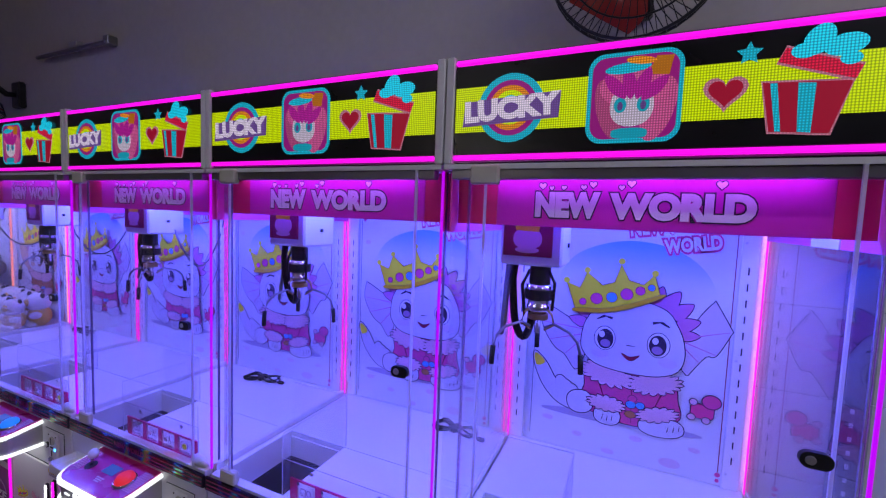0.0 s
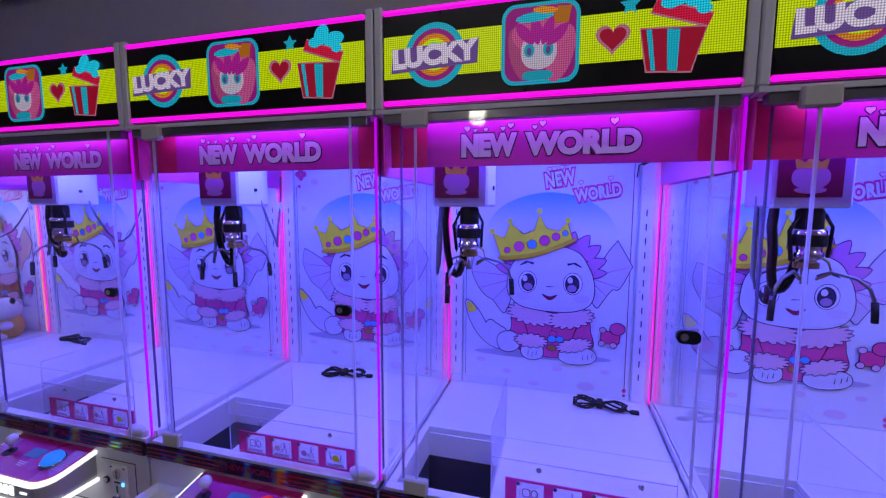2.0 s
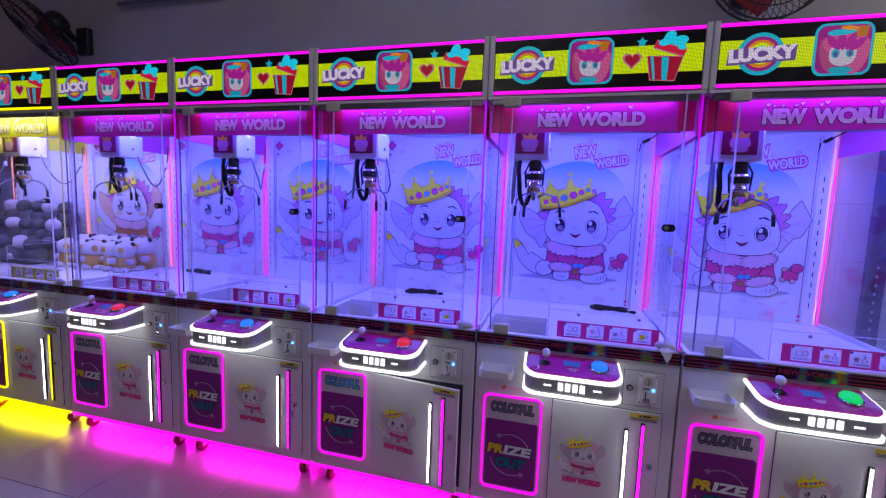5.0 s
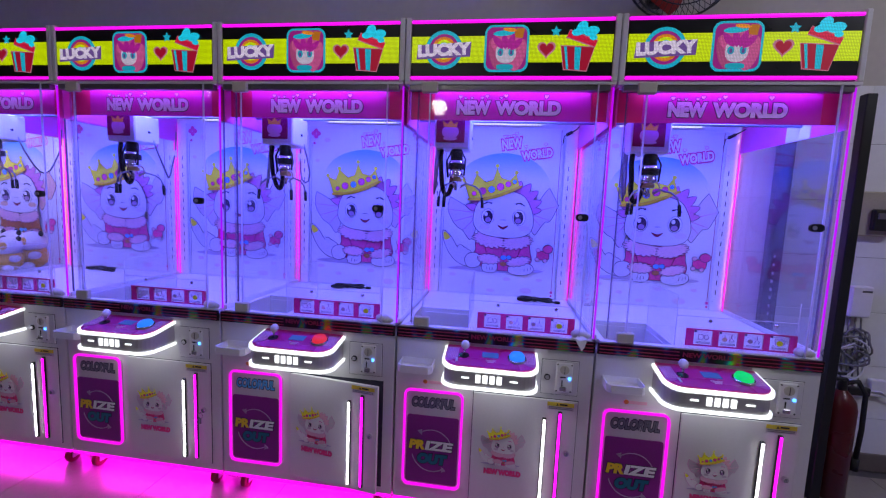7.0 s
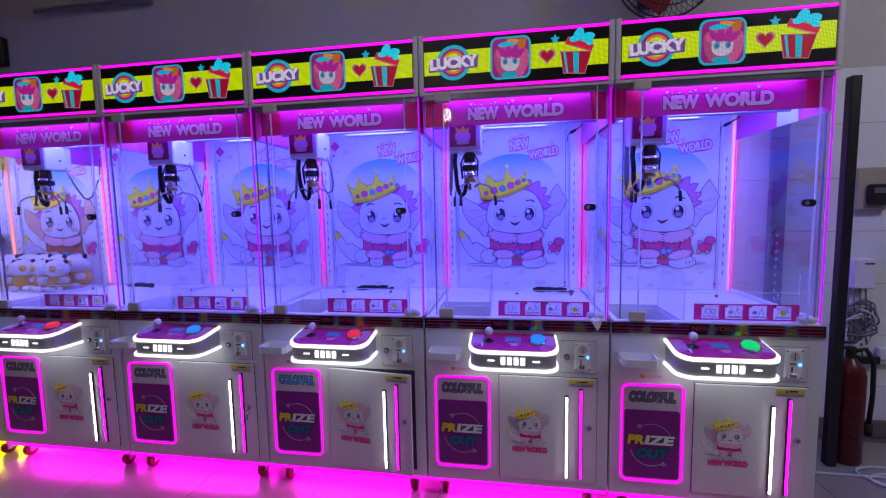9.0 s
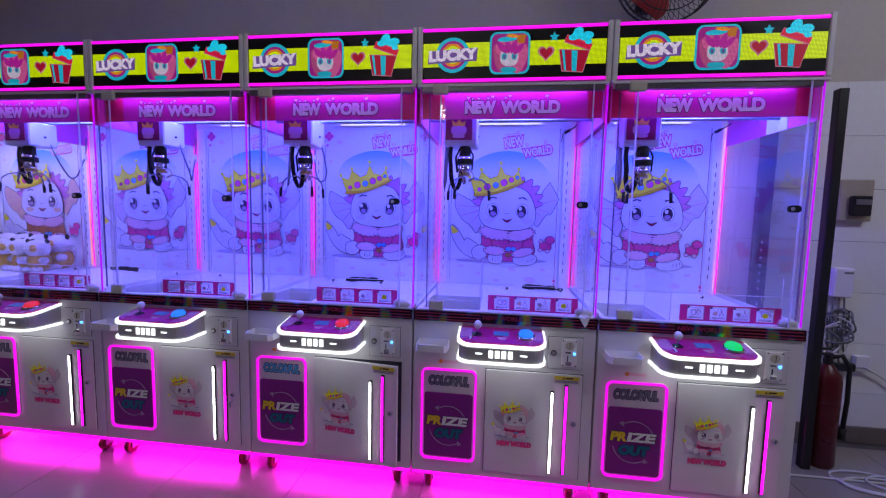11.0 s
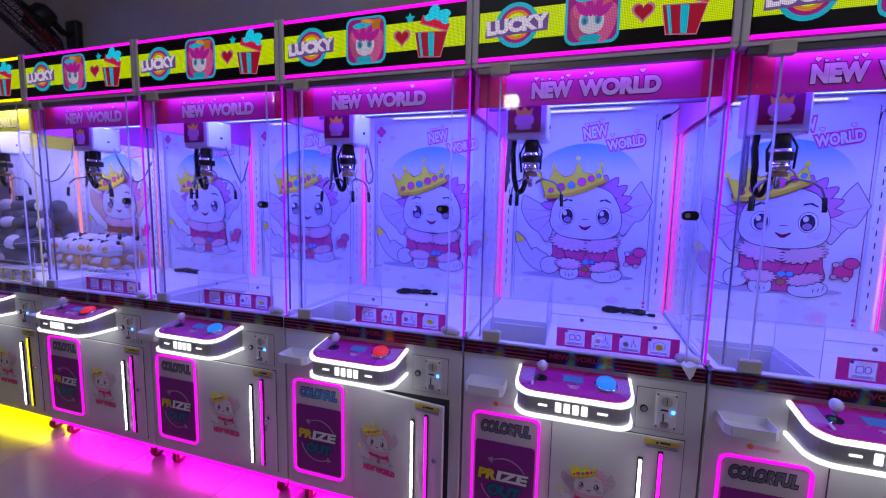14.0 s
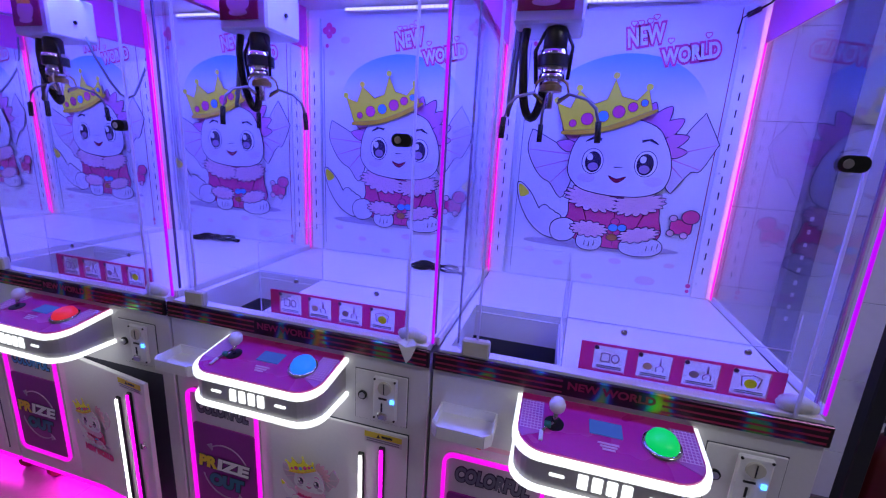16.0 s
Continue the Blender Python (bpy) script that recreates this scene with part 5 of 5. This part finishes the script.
def wall_fan(m, turn, label):
    h = turn
    root = thing("wall_fan", None, m, label, "fan", "wall fans")
    R = 0.25
    cage = Shape()
    for r, y in ((R, 0.0), (R, -0.05), (0.20, -0.075), (0.12, -0.088), (0.06, -0.09)):
        cage.tube([(r * math.cos(a), y, r * math.sin(a)) for a in [2 * math.pi * i / 36 for i in range(36)]], 0.005 if r == R else 0.003, M_BLACK, 6, True)
    for i in range(54):
        a = 2 * math.pi * i / 54
        c, s = math.cos(a), math.sin(a)
        cage.tube([(0.05 * c, -0.09, 0.05 * s), (0.14 * c, -0.086, 0.14 * s), (0.21 * c, -0.072, 0.21 * s), (R * c, -0.045, R * s), (R * c, 0.0, R * s), (0.18 * c, 0.05, 0.18 * s), (0.07 * c, 0.06, 0.07 * s)], 0.0016, M_BLACK, 4)
    cage.lathe([(0.05, -0.094), (0.045, -0.098), (0.01, -0.10)], (0, 0, 0), M_BLACK, 18, "y")
    bend = lambda s: [turn_all(s, h), s][1]
    part("cage", bend(cage), root, "black wire cage")
    for i in range(3):
        a0 = 2 * math.pi * i / 3
        b = Shape()
        v, f = [], []
        for j in range(7):
            r = 0.05 + 0.17 * j / 6
            w = 0.5 + 0.35 * math.sin(math.pi * j / 6)
            for e, yy in ((-w, -0.012), (w, 0.022)):
                v.append((r * math.cos(a0 + e), yy, r * math.sin(a0 + e)))
                v.append((r * math.cos(a0 + e), yy + 0.003, r * math.sin(a0 + e)))
        for j in range(6):
            n = 4 * j
            f += [(n, n + 2, n + 6, n + 4), (n + 1, n + 5, n + 7, n + 3), (n, n + 4, n + 5, n + 1), (n + 2, n + 3, n + 7, n + 6)]
        part("blade", bend(b.add(v, f, M_FANRED, True)), root, "red plastic blade")
    part("motor", bend(Shape().lathe([(0.03, -0.03), (0.06, 0.03), (0.075, 0.05), (0.075, 0.13), (0.05, 0.16)], (0, 0, 0), M_BLACK, 20, "y")), root, "black motor housing")
    part("mount", Shape().tube([h @ Vector((0, 0.12, -0.02)), (0, 0.20, 0.01), (0, 0.26, 0.02)], 0.022, M_BLACK, 10).box(-0.06, 0.06, 0.25, 0.30, -0.08, 0.12, M_BLACK, 0.01), root, "black wall bracket")
    return root


wall_fan(pose(-0.445, 0.55, 2.54), pose(0, 0, 0, 8, 0, 4), "black wire wall fan with red blades above the machines")
wall_fan(pose(-4.92, 0.55, 2.545), pose(0, 0, 0, 46, 0, -30), "black wall fan with red blades, tilted down, seen from its side")
# unlit tube holder on the wall
tb = Shape().box(-0.45, 0.45, WALL_Y - 0.05, WALL_Y - 0.015, -0.014, 0.014, M_TRIM, 0.004).box(-0.05, 0.05, WALL_Y - 0.045, WALL_Y, 0.012, 0.050, M_TRIM, 0.004)
tb.lathe([(0.014, -0.44), (0.014, 0.44)], (0, WALL_Y - 0.058, -0.018), M_GREY, 12, "x").box(0.40, 0.46, WALL_Y - 0.06, WALL_Y, -0.03, 0.03, M_GREY, 0.004)
thing("tube_lamp", tb, pose(-4.09, 0, 2.815), "unlit grey tube lamp on the plastered wall", "lamp")

# added strip standing in for a dark dotted band on the tiles
up = Shape().box(0.226, 0.302, WALL_Y - 0.04, WALL_Y - 0.002, 0.10, 1.95, M_DARKBAND, 0.003)
for i in range(9):
    up.box(0.258, 0.268, WALL_Y - 0.041, WALL_Y - 0.04, 0.80 + 0.045 * i, 0.815 + 0.045 * i, M_LILAC)
thing("slotted_upright", up, pose(0, 0, 0), "dark dotted band added in front of the tiled wall", "upright")
# dark post, extinguisher, switch box and cables beside the end machine
thing("steel_post", Shape().box(0.370, 0.415, 0.50, 0.545, 0, 1.94, M_STEEL, 0.004), pose(0, 0, 0), "black steel post standing by the tiled wall", "post")
ex = thing("fire_extinguisher", None, pose(0.50, 0.58, 0), "dark red fire extinguisher on the floor by the post", "fire extinguisher")
part("cylinder", Shape().lathe([(0.060, 0.0), (0.068, 0.012), (0.068, 0.46), (0.060, 0.50), (0.035, 0.535), (0.022, 0.55)], (0, 0, 0), M_REDPAINT, 24), ex, "dark red enamelled cylinder")
part("valve", Shape().lathe([(0.020, 0.55), (0.022, 0.57), (0.016, 0.60)], (0, 0, 0), M_BLACK, 14).box(-0.05, 0.02, -0.010, 0.010, 0.595, 0.610, M_BLACK, 0.003).box(-0.055, 0.01, -0.008, 0.008, 0.625, 0.637, M_BLACK, 0.003), ex, "black valve with a lever")
part("hose", Shape().tube([(0.015, 0, 0.585), (0.06, -0.01, 0.60), (0.095, -0.015, 0.54), (0.10, -0.015, 0.36), (0.092, -0.015, 0.20)], 0.011, M_RUBBER, 8).tube([(0.092, -0.015, 0.21), (0.090, -0.015, 0.15)], 0.018, M_RUBBER, 10), ex, "black rubber hose")
sw = Shape().box(0.635, 0.805, WALL_Y - 0.045, WALL_Y, 1.30, 1.53, M_OLDCREAM, 0.006).box(0.682, 0.782, WALL_Y - 0.075, WALL_Y - 0.045, 1.33, 1.44, M_BLACK, 0.006)
sw.box(0.695, 0.77, WALL_Y - 0.082, WALL_Y - 0.075, 1.39, 1.42, M_GREY, 0.002)
thing("switch_box", sw, pose(0, 0, 0), "old cream switch box with a black breaker on the tiles", "switch box")
thing("junction_box", Shape().box(0.645, 0.745, WALL_Y - 0.06, WALL_Y, 0.87, 1.035, M_BODY, 0.006).box(0.69, 0.735, WALL_Y - 0.062, WALL_Y - 0.06, 1.005, 1.015, M_GREY), pose(0, 0, 0), "white junction box on the tiles", "junction box")
rng = random.Random(9)
cb = thing("cable_bundle", None, pose(0, 0, 0), "tangle of grey cables hanging from the junction box", "cable")
for i in range(9):
    cx, cz, rx, rz = 0.695 + rng.uniform(-0.03, 0.05), 0.66 + rng.uniform(-0.07, 0.07), rng.uniform(0.05, 0.10), rng.uniform(0.05, 0.12)
    ph = rng.uniform(0, 6)
    part("cable", Shape().tube([(cx + rx * math.cos(a + ph) + 0.02 * math.sin(3 * a), WALL_Y - 0.03 - 0.02 * math.sin(2 * a + i), cz + rz * math.sin(a + ph)) for a in [2 * math.pi * j / 22 for j in range(22)]], 0.005, M_GREYCABLE if i % 3 else M_CABLE, 6, True), cb)
for i in range(4):
    part("cable", Shape().tube([(0.655 + 0.025 * i, WALL_Y - 0.02, 0.88), (0.64 + 0.030 * i, WALL_Y - 0.03, 0.80), (0.66 + 0.025 * i, WALL_Y - 0.025, 0.66), (0.68 + 0.03 * i, WALL_Y - 0.02, 0.47)], 0.005, M_GREYCABLE, 6), cb)
part("adapter", Shape().box(0.70, 0.81, WALL_Y - 0.05, WALL_Y - 0.02, 0.44, 0.485, M_BLACK, 0.005), cb, "black power adapter")
part("cable", Shape().tube([(0.80, WALL_Y - 0.03, 0.46), (0.86, WALL_Y - 0.04, 0.47), (0.95, WALL_Y - 0.03, 0.42), (1.10, WALL_Y - 0.02, 0.30)], 0.005, M_CABLE, 6), cb, "white cable")
thing("wall_socket", Shape().box(0.815, 0.895, WALL_Y - 0.035, WALL_Y, 0.44, 0.53, M_BODY, 0.004), pose(0, 0, 0), "small white wall socket on the tiles", "socket")
loopy = []
for i in range(70):
    a = 2 * math.pi * i / 24
    k = 0.8 + 0.25 * math.sin(i * 0.37)
    loopy.append((0.56 + 0.22 * k * math.cos(a) + 0.004 * i, 0.43 + 0.09 * k * math.sin(a) - 0.0008 * i, 0.006 + 0.004 * (i // 24)))
thing("floor_cable", Shape().tube([(0.02, 0.40, 0.006), (0.15, 0.40, 0.006), (0.25, 0.43, 0.006)] + loopy, 0.0055, M_CABLE, 7), pose(0, 0, 0), "loose white cable coiled on the floor", "cable")
# unseen ceiling casings added for the fill lights, then the lamp mirrored in the glass
for x, y in ((-1.8, -1.5), (1.6, -1.5)):
    thing("ceiling_lamp", Shape().box(-0.62, 0.62, -0.07, 0.07, 0.0, 0.05, M_BODY, 0.004).box(-0.60, 0.60, -0.055, 0.055, -0.012, -0.002, M_TRIM, 0.003), pose(x, y, 3.45), "unseen white ceiling casing added for a fill light", "lamp", "ceiling lamps")
thing("wall_lamp", Shape().box(-0.085, 0.085, -0.05, 0.05, -0.075, 0.075, glow("lamp_glass", (1.0, 0.93, 0.84), 30), 0.02), pose(-2.04, -3.55, 2.55), "lit square lamp behind the viewer", "lamp")
thing("lamp_pole", Shape().tube([(-2.04, -3.55, 2.62), (-2.04, -3.55, 3.5)], 0.012, M_TRIM), pose(0, 0, 0), "thin steel lamp rod", "rod")


# ---- tiles ----
tile = Shape().box(0.0015, 0.5985, 0.0015, 0.5985, -0.004, 0.0, M_FLOORTILE, 0.001).mesh("floor_tile")
for i in range(17):
    for j in range(11):
        ob = new("floor_tile", tile)
        ob.location = (-6.96 + 0.6 * i, -5.82 + 0.6 * j, 0)
        ob.parent = FLOOR
wt = Shape().box(0.001, 0.599, 0.0, 0.010, 0.001, 0.294, M_WALLTILE, 0.001).mesh("wall_tile")
TILED = thing("tiled_wall", Shape().box(-0.55, 2.99, WALL_Y + 0.006, WALL_Y + 0.0115, 0.10, 2.07, M_GROUT), pose(0, 0, 0), "white glazed wall tiles with dark joints", "wall", kind="structure")
for i in range(6):
    for j in range(7):
        ob = new("wall_tile", wt)
        ob.location = (-0.55 + 0.6 * i, WALL_Y, 0.005 + 0.295 * j)
        if ob.location.x + 0.6 < 3.06:
            ob.parent = TILED
